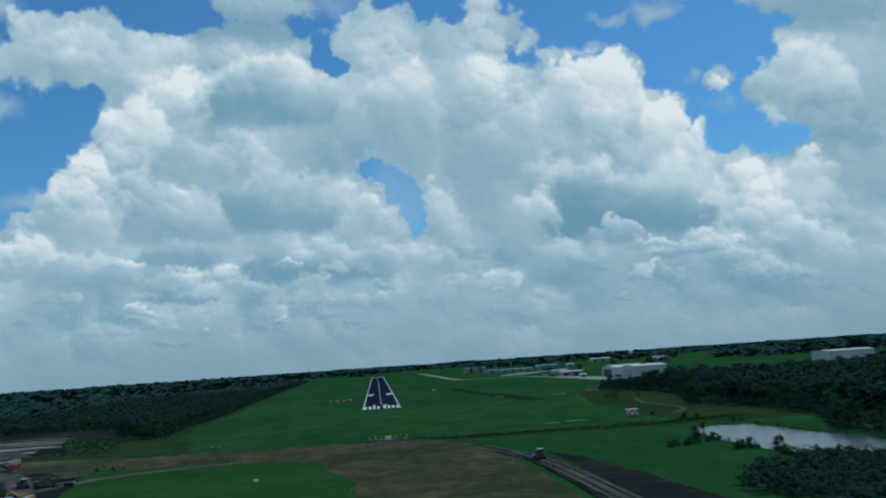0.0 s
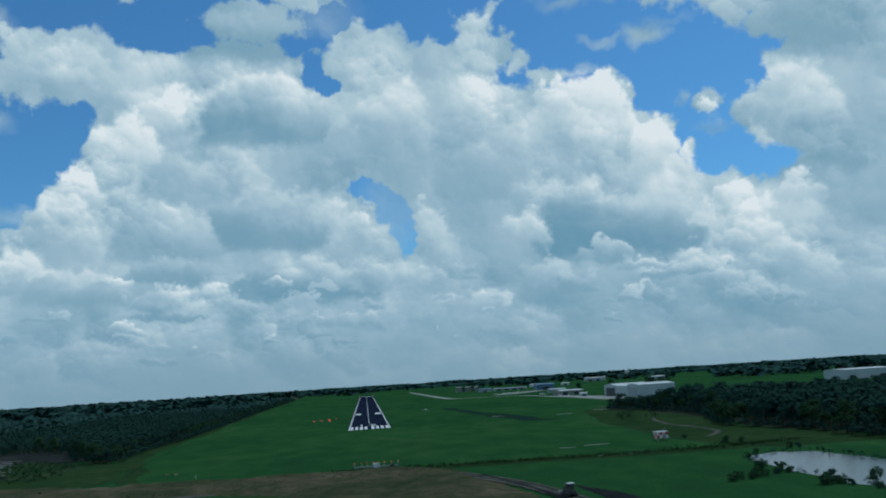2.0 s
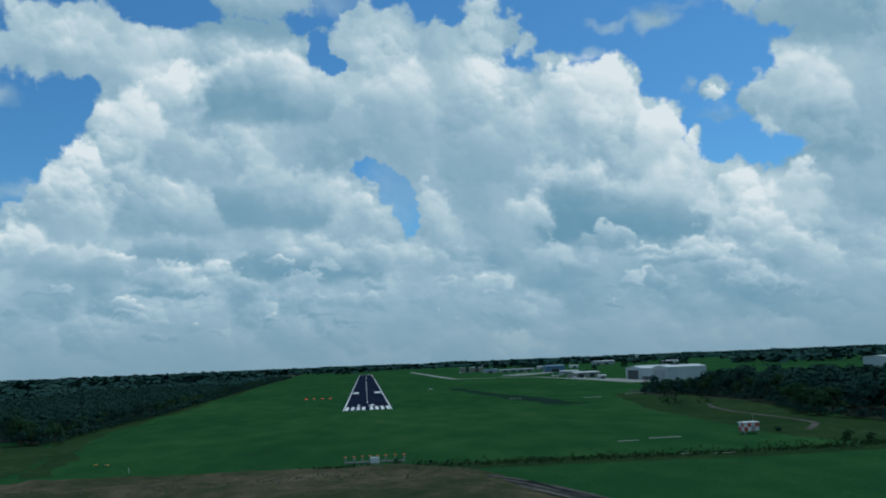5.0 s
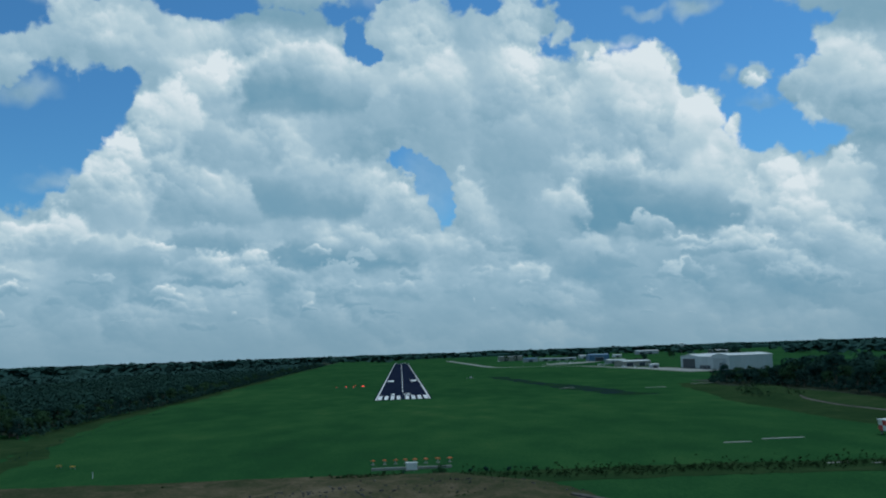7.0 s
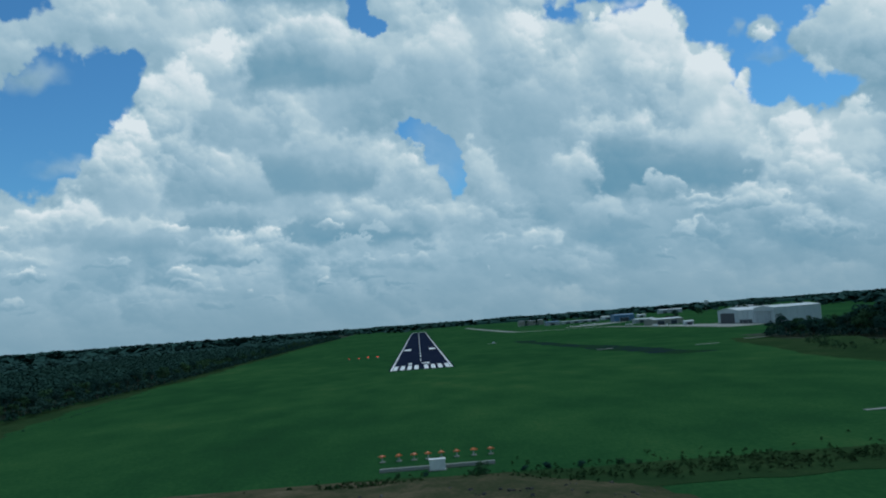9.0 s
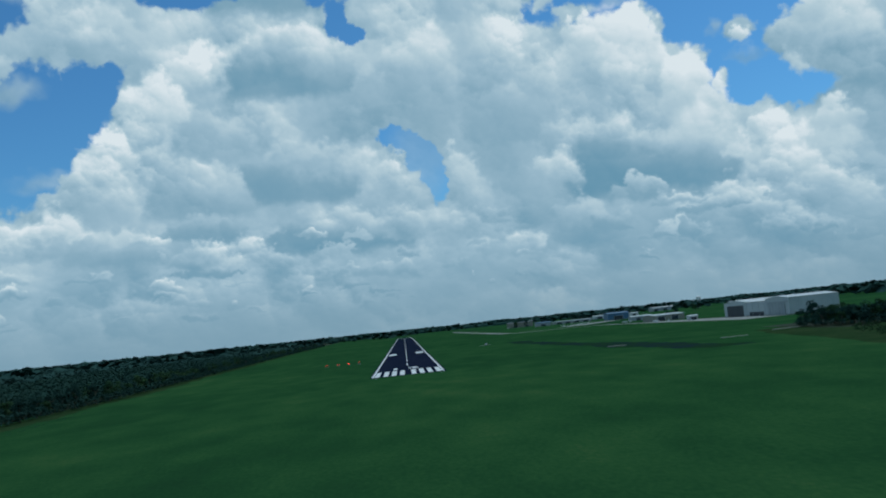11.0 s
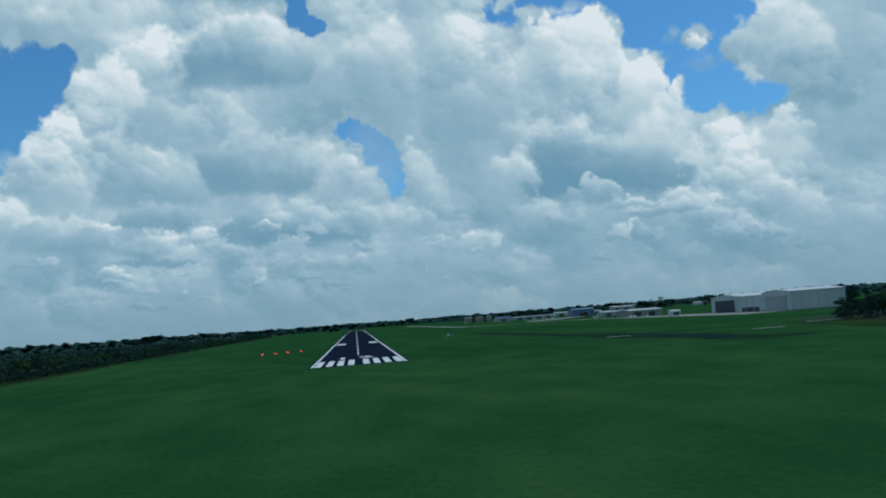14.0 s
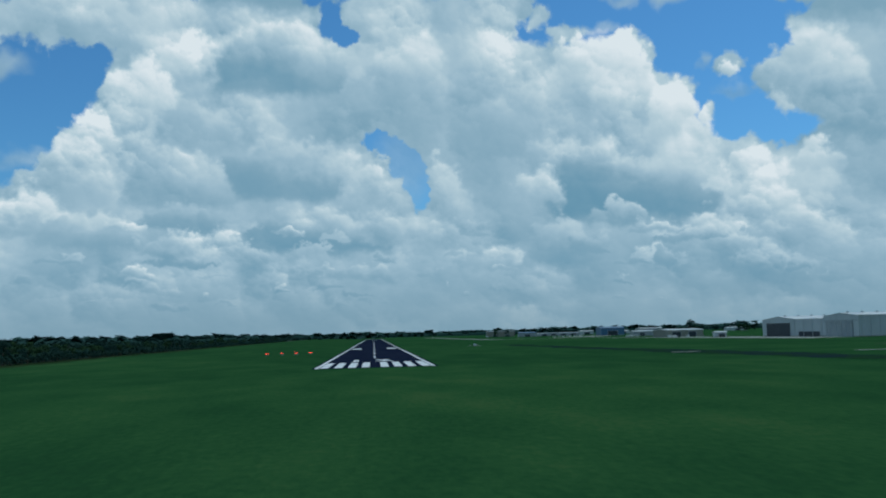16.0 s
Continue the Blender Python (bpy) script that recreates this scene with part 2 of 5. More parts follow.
    tone = net.math("ADD", TONE - 0.02, net.math("MULTIPLY", net.math("SUBTRACT", net.noise(flatten.outputs[0], 0.16, 5.0, 0.55).outputs[0], 0.5), 0.5))
    for i, (a, e, rx, ry, top, base) in enumerate(LUMPS + low_lumps()):
        if i % 16 == 15:  # brighter tops stand a hair higher; this also keeps the node tree in order
            where = net.vec("ADD", where, net.vec("SCALE", (0.0, -0.01, 0.0), scale=tone))
        v = net.node("ShaderNodeVectorMath")
        v.operation = "MULTIPLY_ADD"
        net.put(v.inputs[0], where)
        v.inputs[1].default_value, v.inputs[2].default_value = (1 / rx, 1 / ry, 0), (-a / rx, -e / ry, 0)
        v = v.outputs[0]
        r = min(rx, ry)
        inside = net.math("MULTIPLY_ADD", net.math("SUBTRACT", 1.0, net.vec("LENGTH", v)), r, crown)
        mask = net.math("MULTIPLY", net.smooth(inside, -0.05, 0.12 + 0.16 * r), net.smooth(net.vec("DOT_PRODUCT", v, (0, 1, 0)), -0.18, 0.04))
        lit = net.smooth(net.vec("DOT_PRODUCT", v, (0.22, 1.0, 0)), 0.06, 0.85, base, top)
        n = net.node("ShaderNodeMix")
        net.put(n.inputs[0], mask)
        net.put(n.inputs[2], tone)
        net.put(n.inputs[3], lit)
        tone = n.outputs[0]
    # lit parts are crisp, shaded ones smooth
    grain = net.math("MULTIPLY", heaps[1], net.smooth(tone, 0.1, 0.8, 0.30, 1.15))
    tone = net.math("ADD", tone, net.math("ADD", grain, rim))
    tone = net.math("ADD", tone, net.math("MULTIPLY", net.math("SUBTRACT", net.noise(flatten.outputs[0], 0.30, 4.0, 0.5).outputs[0], 0.5), 0.14))
    tone = net.math("SUBTRACT", tone, net.smooth(el, 8.0, 3.0, 0.0, 0.10))
    cloud = net.ramp(tone, [(0.0, (0.165, 0.300, 0.375)), (0.27, (0.252, 0.372, 0.430)), (0.52, (0.372, 0.478, 0.520)), (0.75, (0.532, 0.606, 0.606)), (1.0, (0.80, 0.785, 0.735))])
    # thick humid air low over the horizon
    low = net.smooth(el, 5.0, -0.5)
    cloud = net.mix(net.math("MULTIPLY", low, 0.82), cloud, (0.240, 0.340, 0.385))
    alpha = net.math("MAXIMUM", alpha, net.smooth(el, 6.0, 2.0))
    clear = net.vec("MULTIPLY", sky.outputs[0], SKY_TINT)
    whole = net.mix(alpha, clear, net.vec("SCALE", cloud, scale=10.0 * CLOUD_GAIN))
    back = net.node("ShaderNodeBackground")
    net.put(back.inputs[0], whole)
    back.inputs[1].default_value = 0.1
    net.put(net.node("ShaderNodeOutputWorld").inputs[0], back.outputs[0])


SKY_TINT, CLOUD_GAIN, TONE = (0.46, 0.74, 0.86), 0.98, 0.50
build_sky()
sun = new("sun", bpy.data.lights.new("sun", "SUN"))
sun.data.energy, sun.data.angle, sun.data.color = 1.3, radians(0.6), (1.0, 0.96, 0.90)
_az, _el = radians(SUN_AZ), radians(SUN_EL)
sun.matrix_world = look((300 * math.sin(_az) * math.cos(_el), 300 * math.cos(_az) * math.cos(_el), 300 * math.sin(_el)), (0, 0, 0))


# materials ---------------------------------------------------------------
def surface(name, stops, scales=(0.02, 0.3, 3.0), weights=(0.45, 0.3, 0.25), rough=0.9, bump=0.3, metal=0.0, island=0.0, own=0.0, stretch=(1, 1, 1), local=False, spec=0.5):
    """Procedural surface: three scales of noise through a colour ramp, with bump; island and own vary pieces and objects."""
    m = bpy.data.materials.new(name)
    m.use_nodes = True
    net = Net(m.node_tree)
    bsdf = m.node_tree.nodes["Principled BSDF"]
    geo = net.node("ShaderNodeNewGeometry")
    base = net.node("ShaderNodeTexCoord").outputs["Object"] if local else geo.outputs["Position"]
    at = net.vec("MULTIPLY", base, stretch)
    total, fine = None, None
    for s, w in zip(scales, weights):
        fine = net.noise(at, s, 5.0, 0.6).outputs[0]
        v = net.math("MULTIPLY", fine, w)
        total = v if total is None else net.math("ADD", total, v)
    total = net.math("DIVIDE", total, sum(weights))
    if island:
        total = net.math("ADD", total, net.math("MULTIPLY", net.math("SUBTRACT", geo.outputs["Random Per Island"], 0.5), island))
    if own:
        total = net.math("ADD", total, net.math("MULTIPLY", net.math("SUBTRACT", net.node("ShaderNodeObjectInfo").outputs["Random"], 0.5), own))
    wide = net.smooth(total, 0.28, 0.72)
    net.put(bsdf.inputs["Base Color"], net.ramp(wide, stops))
    bsdf.inputs["Metallic"].default_value = metal
    bsdf.inputs["Specular IOR Level"].default_value = spec
    net.put(bsdf.inputs["Roughness"], net.math("ADD", rough - 0.08, net.math("MULTIPLY", fine, 0.16), clamp=True))
    if bump:
        b = net.node("ShaderNodeBump")
        b.inputs["Strength"].default_value, b.inputs["Distance"].default_value = bump, 0.4 / max(scales)
        net.put(b.inputs["Height"], fine)
        net.put(bsdf.inputs["Normal"], b.outputs[0])
    return m


def two(a, b):
    return [(0.0, a), (1.0, b)]


GRASS = surface("meadow_grass", [(0.0, (0.016, 0.049, 0.020)), (0.38, (0.021, 0.067, 0.023)), (0.70, (0.031, 0.086, 0.028)), (1.0, (0.054, 0.100, 0.034))], (0.006, 0.05, 0.9), (0.4, 0.33, 0.27), 0.95, 0.5, stretch=(1.4, 0.7, 1), spec=0.0)
LUSH = surface("lush_grass", [(0.0, (0.018, 0.052, 0.015)), (0.5, (0.026, 0.075, 0.019)), (1.0, (0.046, 0.096, 0.026))], (0.02, 0.12, 1.2), (0.4, 0.3, 0.3), 0.95, 0.5, spec=0.0)
ROUGH_GRASS = surface("rough_grass", [(0.0, (0.015, 0.036, 0.015)), (0.5, (0.025, 0.050, 0.019)), (1.0, (0.048, 0.070, 0.030))], (0.03, 0.2, 1.5), (0.4, 0.35, 0.25), 0.95, 0.5, spec=0.0)
# floor under the trees; their shade is put into this dark colour
SHADED_FLOOR = surface("shaded_forest_floor", two((0.010, 0.018, 0.008), (0.022, 0.036, 0.014)), (0.05, 0.4, 2.0), spec=0.1)
DIRT = surface("brown_dirt", [(0.0, (0.022, 0.042, 0.018)), (0.42, (0.050, 0.056, 0.030)), (0.68, (0.086, 0.076, 0.046)), (1.0, (0.150, 0.125, 0.085))], (0.02, 0.16, 1.3), (0.45, 0.3, 0.25), 0.95, 0.8, spec=0.0)
SAND = surface("grey_sand", [(0.0, (0.06, 0.064, 0.064)), (0.42, (0.20, 0.20, 0.19)), (1.0, (0.42, 0.41, 0.38))], (0.012, 0.06, 0.6), (0.5, 0.3, 0.2), 0.9, 0.5, stretch=(0.35, 1.6, 1), spec=0.0)
MUD = surface("dark_mud", [(0.0, (0.010, 0.014, 0.016)), (0.5, (0.022, 0.026, 0.026)), (1.0, (0.060, 0.060, 0.054))], (0.02, 0.1, 0.9), rough=0.9, bump=0.7, spec=0.0)
TRACK = surface("gravel_track", [(0.0, (0.045, 0.045, 0.040)), (0.5, (0.085, 0.082, 0.072)), (1.0, (0.16, 0.15, 0.135))], (0.05, 0.4, 2.5), bump=0.6, spec=0.0)
ASPHALT = surface("runway_asphalt", [(0.0, (0.009, 0.013, 0.027)), (0.5, (0.013, 0.018, 0.036)), (1.0, (0.022, 0.028, 0.046))], (0.03, 0.35, 3.0), rough=0.85, bump=0.2, stretch=(1.6, 0.25, 1), spec=0.0)
OLD_ASPHALT = surface("weathered_asphalt", [(0.0, (0.017, 0.048, 0.016)), (0.4, (0.017, 0.044, 0.019)), (0.66, (0.015, 0.030, 0.030)), (1.0, (0.017, 0.028, 0.052))], (0.03, 0.12, 1.0), bump=0.3, spec=0.0)
CONCRETE = surface("pale_concrete", two((0.17, 0.175, 0.16), (0.32, 0.32, 0.29)), (0.02, 0.2, 2.0), rough=0.85, bump=0.15, spec=0.3)
PAINT = surface("white_road_paint", two((0.55, 0.55, 0.53), (0.82, 0.82, 0.80)), (0.08, 0.8, 5.0), rough=0.7, bump=0.1)
LEAF = surface("leaves", [(0.0, (0.020, 0.044, 0.024)), (0.5, (0.030, 0.064, 0.030)), (1.0, (0.050, 0.092, 0.036))], (0.03, 0.25, 1.4), rough=0.8, bump=0.0, island=0.14, spec=0.0)
PINE = surface("dark_foliage", [(0.0, (0.020, 0.046, 0.040)), (0.5, (0.025, 0.056, 0.044)), (1.0, (0.034, 0.068, 0.050))], (0.02, 0.2, 1.2), rough=0.8, bump=0.0, island=0.05, spec=0.0)
# far foliage: distance haze is put into the colour, paler and bluer than dark_foliage
HAZED_LEAF = surface("hazed_foliage", [(0.0, (0.030, 0.064, 0.056)), (0.5, (0.036, 0.076, 0.065)), (1.0, (0.043, 0.086, 0.072))], (0.004, 0.03, 0.4), rough=0.9, bump=0.0, island=0.10, spec=0.0)
BARK = surface("bark", two((0.05, 0.04, 0.03), (0.14, 0.115, 0.085)), (0.5, 3.0, 14.0), stretch=(1, 1, 0.2), bump=0.6)
WHITE_SHEET = surface("white_metal_sheet", two((0.34, 0.38, 0.39), (0.48, 0.51, 0.52)), (0.03, 0.3, 2.0), rough=0.45, bump=0.05, stretch=(1, 1, 0.25))
ROOF_SHEET = surface("white_roof_sheet", two((0.46, 0.48, 0.48), (0.62, 0.63, 0.62)), (0.03, 0.3, 2.0), rough=0.5, bump=0.05)
# shade inside open doorways, painted as a near-black panel colour
DOORWAY_SHADE = surface("doorway_shade", two((0.012, 0.018, 0.026), (0.03, 0.04, 0.052)), (0.1, 0.6, 3.0), rough=0.6, bump=0.1)
TAN_WALL = surface("tan_wall", two((0.20, 0.20, 0.165), (0.30, 0.29, 0.24)), (0.05, 0.4, 3.0), bump=0.1)
BLUE_SHEET = surface("blue_metal_sheet", two((0.035, 0.10, 0.19), (0.07, 0.16, 0.27)), (0.05, 0.3, 2.0), rough=0.45, bump=0.05)
GREY_SHEET = surface("grey_metal_sheet", two((0.20, 0.23, 0.25), (0.36, 0.39, 0.40)), (0.05, 0.3, 2.0), rough=0.5, bump=0.05)
GLASS_DARK = surface("window_glass", two((0.015, 0.02, 0.025), (0.03, 0.04, 0.05)), rough=0.12, bump=0.0)
ORANGE = surface("orange_paint", two((0.62, 0.13, 0.03), (0.80, 0.20, 0.05)), (0.3, 2.0, 9.0), rough=0.5, bump=0.05)
RED = surface("red_paint", two((0.34, 0.035, 0.03), (0.52, 0.06, 0.05)), (0.3, 2.0, 9.0), rough=0.5, bump=0.05)
WHITE = surface("white_paint", two((0.50, 0.51, 0.50), (0.70, 0.70, 0.68)), (0.2, 1.5, 8.0), rough=0.45, bump=0.05)
STEEL = surface("galvanised_steel", two((0.30, 0.31, 0.32), (0.5, 0.51, 0.52)), (0.3, 2.0, 12.0), rough=0.4, bump=0.05, metal=0.7)
DARK_PAINT = surface("worn_dark_paint", two((0.020, 0.022, 0.022), (0.06, 0.058, 0.05)), (0.4, 2.0, 9.0), rough=0.6, bump=0.1)
YELLOW = surface("worn_yellow_paint", two((0.36, 0.21, 0.03), (0.58, 0.36, 0.06)), (0.4, 2.0, 9.0), rough=0.55, bump=0.1)
RUBBER = surface("black_rubber", two((0.012, 0.012, 0.013), (0.035, 0.034, 0.032)), (0.5, 3.0, 14.0), rough=0.85, bump=0.3)
WATER = surface("pond_water", two((0.040, 0.062, 0.068), (0.055, 0.078, 0.084)), (0.02, 0.4, 2.2), rough=0.2, bump=0.02, stretch=(1, 1, 1))


RED_LAMP = bpy.data.materials.new("red_lamp")
RED_LAMP.use_nodes = True
RED_LAMP.node_tree.nodes["Principled BSDF"].inputs["Base Color"].default_value = (0.5, 0.03, 0.02, 1)
RED_LAMP.node_tree.nodes["Principled BSDF"].inputs["Emission Color"].default_value = (1.0, 0.06, 0.03, 1)
RED_LAMP.node_tree.nodes["Principled BSDF"].inputs["Emission Strength"].default_value = 5.0


# helpers -----------------------------------------------------------------
rng = np.random.default_rng(7)
UP = Vector((0, 0, 1))


def mesh_of(name, verts, faces, material, smooth=False):
    me = bpy.data.meshes.new(name)
    me.from_pydata([tuple(v) for v in verts] if not isinstance(verts, np.ndarray) else verts.tolist(), [], faces if isinstance(faces, list) else faces.tolist())
    me.materials.append(material)
    if smooth:
        me.polygons.foreach_set("use_smooth", [True] * len(me.polygons))
    me.update()
    return me


def part(name, bm, material, parent, label=""):
    """One mesh object under a thing or a part."""
    me = bpy.data.meshes.new(name)
    bm.normal_update()
    bm.to_mesh(me)
    bm.free()
    me.materials.append(material)
    ob = new(name, me)
    ob.parent = parent
    return tagged(ob, label)


def thing(name, at, label, category, group="", turn=0.0, kind=""):
    ob = new(name)
    ob.matrix_world = pose(*at, 0, 0, turn)
    return tagged(ob, label, category, group, kind)


def box(size, at=(0, 0, 0), bevel=0.0, turn=0.0, bm=None):
    """A box that stands on at (its base's middle)."""
    bm = bm or bmesh.new()
    m = Matrix.Translation(at) @ Matrix.Rotation(radians(turn), 4, "Z") @ Matrix.Translation((0, 0, size[2] / 2)) @ Matrix.Diagonal((*size, 1))
    made = bmesh.ops.create_cube(bm, size=1, matrix=m)
    if bevel:
        edges = {e for v in made["verts"] for e in v.link_edges}
        bmesh.ops.bevel(bm, geom=list(edges), offset=bevel, segments=2, affect="EDGES", profile=0.5)
    return bm


def tube(a, b, ra, rb=None, sides=8, bm=None):
    """A tapered round bar from a to b."""
    bm = bm or bmesh.new()
    a, b = Vector(a), Vector(b)
    q = (b - a).to_track_quat("Z", "Y").to_matrix().to_4x4()
    bmesh.ops.create_cone(bm, cap_ends=True, segments=sides, radius1=ra, radius2=ra if rb is None else rb, depth=(b - a).length, matrix=Matrix.Translation((a + b) / 2) @ q)
    return bm


def prism(profile, length, bm=None, axis="x"):
    """A profile of (across, up) points pulled along x, centred."""
    bm = bm or bmesh.new()
    rows = []
    for s in (-length / 2, length / 2):
        rows.append([bm.verts.new((s, p[0], p[1]) if axis == "x" else (p[0], s, p[1])) for p in profile])
    n = len(profile)
    for i in range(n):
        bm.faces.new((rows[0][i], rows[0][(i + 1) % n], rows[1][(i + 1) % n], rows[1][i]))
    bm.faces.new(rows[0][::-1])
    bm.faces.new(rows[1])
    bmesh.ops.recalc_face_normals(bm, faces=bm.faces)
    return bm


def ragged(outline, step, wobble, seed=0.0):
    """The outline with points every step metres, moved by noise."""
    pts, n = [], len(outline)
    for i in range(n):
        a, b = Vector((*outline[i], 0)), Vector((*outline[(i + 1) % n], 0))
        k = max(1, int((b - a).length / step))
        for j in range(k):
            p = a.lerp(b, j / k)
            d = noise.noise_vector(p / (step * 6) + Vector((seed, 3.7, 1.1))) * wobble + noise.noise_vector(p / (step * 1.3) + Vector((1.9, seed, 5.1))) * wobble * 0.5
            pts.append((p.x + d.x, p.y + d.y))
    return pts


def patch(name, outline, z, material, label, category, step=4.0, wobble=1.5, seed=0.0):
    """A flat, ragged-edged piece of ground cover."""
    bm = bmesh.new()
    verts = [bm.verts.new((x, y, z)) for x, y in ragged(outline, step, wobble, seed)]
    face = bm.faces.new(verts)
    if face.normal.z < 0 or sum(a[0] * b[1] - b[0] * a[1] for a, b in zip(outline, outline[1:] + outline[:1])) < 0:
        face.normal_flip()
    bmesh.ops.triangulate(bm, faces=bm.faces)
    ob = part(name, bm, material, None)
    return tagged(ob, label, category, kind="structure")


def inside(x, y, outline):
    """Which of the points lie in the outline (arrays)."""
    x, y = np.asarray(x, float), np.asarray(y, float)
    hit = np.zeros(x.shape, bool)
    for (x1, y1), (x2, y2) in zip(outline, outline[1:] + outline[:1]):
        if y1 != y2:
            hit ^= ((y1 > y) != (y2 > y)) & (x < (x2 - x1) * (y - y1) / (y2 - y1) + x1)
    return hit


def edge_distance(x, y, outline):
    best = np.full(x.shape, 1e9)
    for (x1, y1), (x2, y2) in zip(outline, outline[1:] + outline[:1]):
        dx, dy = x2 - x1, y2 - y1
        s = np.clip(((x - x1) * dx + (y - y1) * dy) / max(dx * dx + dy * dy, 1e-9), 0, 1)
        best = np.minimum(best, np.hypot(x1 + s * dx - x, y1 + s * dy - y))
    return best


def heap(name, outline, height, rise, relief, step, material, label, category, seed=0.0, z=0.02):
    """A mounded piece of ground: rises from its outline to a height over a distance, with lumps."""
    pts = ragged(outline, step * 2, step * 0.9, seed)
    px, py = [p[0] for p in pts], [p[1] for p in pts]
    gx, gy = np.meshgrid(np.arange(min(px) - step, max(px) + step, step), np.arange(min(py) - step, max(py) + step, step))
    d, within = edge_distance(gx, gy, pts), inside(gx, gy, pts)
    d = np.where(within, d, np.where(d > step, -1.0, 0.0))
    index, verts, faces = {}, [], []
    for j, i in zip(*np.nonzero(d >= 0)):
        x, y, e = float(gx[j, i]), float(gy[j, i]), float(d[j, i])
        f = min(1.0, e / rise)
        f = f * f * (3 - 2 * f)
        lumps = noise.fractal(Vector((x, y, seed * 10)) / 14, 0.9, 2.1, 4) * relief
        index[i, j] = len(verts)
        verts.append((x, y, z + max(0.0, f * (height + lumps)) - (0.15 if e == 0 else 0)))
    for i, j in index:
        q = [index.get(k) for k in ((i, j), (i + 1, j), (i + 1, j + 1), (i, j + 1))]
        if None not in q:
            faces.append(q)
    ob = new(name, mesh_of(name, verts, faces, material, True))
    return tagged(ob, label, category, kind="structure")


def strip(name, line, width, z, material, label, category, wobble=0.25, seed=0.0, step=4.0):
    """A road or path along a line, with slightly uneven edges."""
    pts = []
    for a, b in zip(line, line[1:]):
        a, b = Vector((*a, 0)), Vector((*b, 0))
        k = max(1, int((b - a).length / step))
        pts += [a.lerp(b, j / k) for j in range(k)]
    pts.append(Vector((*line[-1], 0)))
    for _ in range(6):
        pts = [pts[0]] + [(pts[i - 1] + pts[i] * 2 + pts[i + 1]) / 4 for i in range(1, len(pts) - 1)] + [pts[-1]]
    bm, last = bmesh.new(), None
    for i, p in enumerate(pts):
        way = (pts[min(i + 1, len(pts) - 1)] - pts[max(i - 1, 0)]).normalized()
        side = Vector((-way.y, way.x, 0))
        w = width / 2
        l = p + side * (w + wobble * noise.noise(p / 5 + Vector((seed, 0, 0))))
        r = p - side * (w + wobble * noise.noise(p / 5 + Vector((0, seed + 9, 0))))
        row = [bm.verts.new((q.x, q.y, z)) for q in (l, p, r)]
        row[1].co.z += 0.03
        if last:
            for u in (0, 1):
                bm.faces.new((last[u], last[u + 1], row[u + 1], row[u]))
        last = row
    bmesh.ops.recalc_face_normals(bm, faces=bm.faces)
    if sum(f.normal.z for f in bm.faces) < 0:
        bmesh.ops.reverse_faces(bm, faces=bm.faces)
    return tagged(part(name, bm, material, None), label, category, kind="structure")

# ground ------------------------------------------------------------------
def build_ground():
    bm = bmesh.new()
    bmesh.ops.create_grid(bm, x_segments=60, y_segments=60, size=5200)
    return tagged(part("ground", bm, GRASS, None), "flat green airfield meadow reaching to the horizon", "ground", kind="structure")


build_ground()
patch("near_field", [(-118, -352), (-70, -358), (-32, -366), (-14, -440), (-10, -560), (-20, -800), (-200, -800), (-108, -440)], 0.02, LUSH, "bright lush grass field beside the spoil bank", "grass", 5, 2.0, 1.0)
patch("side_field", [(56, -380), (60, -455), (62, -560), (64, -800), (160, -800), (118, -470), (112, -400), (118, -350), (60, -345)], 0.02, GRASS, "green grass field between track and pond", "grass", 5, 2.0, 2.0)
patch("verge_grass", [(-140, -150), (-124, -190), (-100, -292), (-92, -290), (-112, -190), (-128, -100), (-130, 20), (-128, 90), (-138, 290), (-152, 700), (-166, 1200), (-180, 1650), (-188, 1650), (-172, 1200), (-150, 300), (-146, 60)], 0.03, ROUGH_GRASS, "unmown olive verge along the wood", "grass", 6, 6.0, 3.0)
patch("scrub_field", [(150, -330), (135, -280), (140, -120), (175, 70), (225, 90), (225, -100), (190, -200), (205, -330)], 0.03, ROUGH_GRASS, "rough olive grass in front of the trees", "grass", 6, 4.0, 4.0)
MINE = [(-130, -300), (-168, -150), (-158, -136), (-186, -44), (-226, -6), (-300, -8), (-420, 272), (-520, 260), (-520, -700), (-95, -700), (-104, -450), (-112, -390)]
patch("mine_floor", MINE, 0.04, MUD, "dark muddy floor of an open sand pit", "ground", 6, 3.0, 5.0)
# floor sheets below both woods, coloured as dark as the shade there
patch("shaded_forest_floor", [(-140, -160), (-163, -132), (-192, -48), (-230, -14), (-300, -20), (-420, 270), (-1600, 270), (-1600, 4300), (-260, 4300), (-186, 1650), (-168, 830), (-150, 290), (-142, 50), (-143, -100)], 0.05, SHADED_FLOOR, "dark shaded floor of the wood", "ground", 12, 4.0, 6.0)
patch("wood_floor", [(196, 110), (190, 20), (205, -60), (200, -150), (190, -210), (200, -300), (205, -420), (140, -520), (150, -700), (700, -700), (700, 60), (330, 120)], 0.05, SHADED_FLOOR, "dark shaded floor under the trees", "ground", 8, 4.0, 7.0)
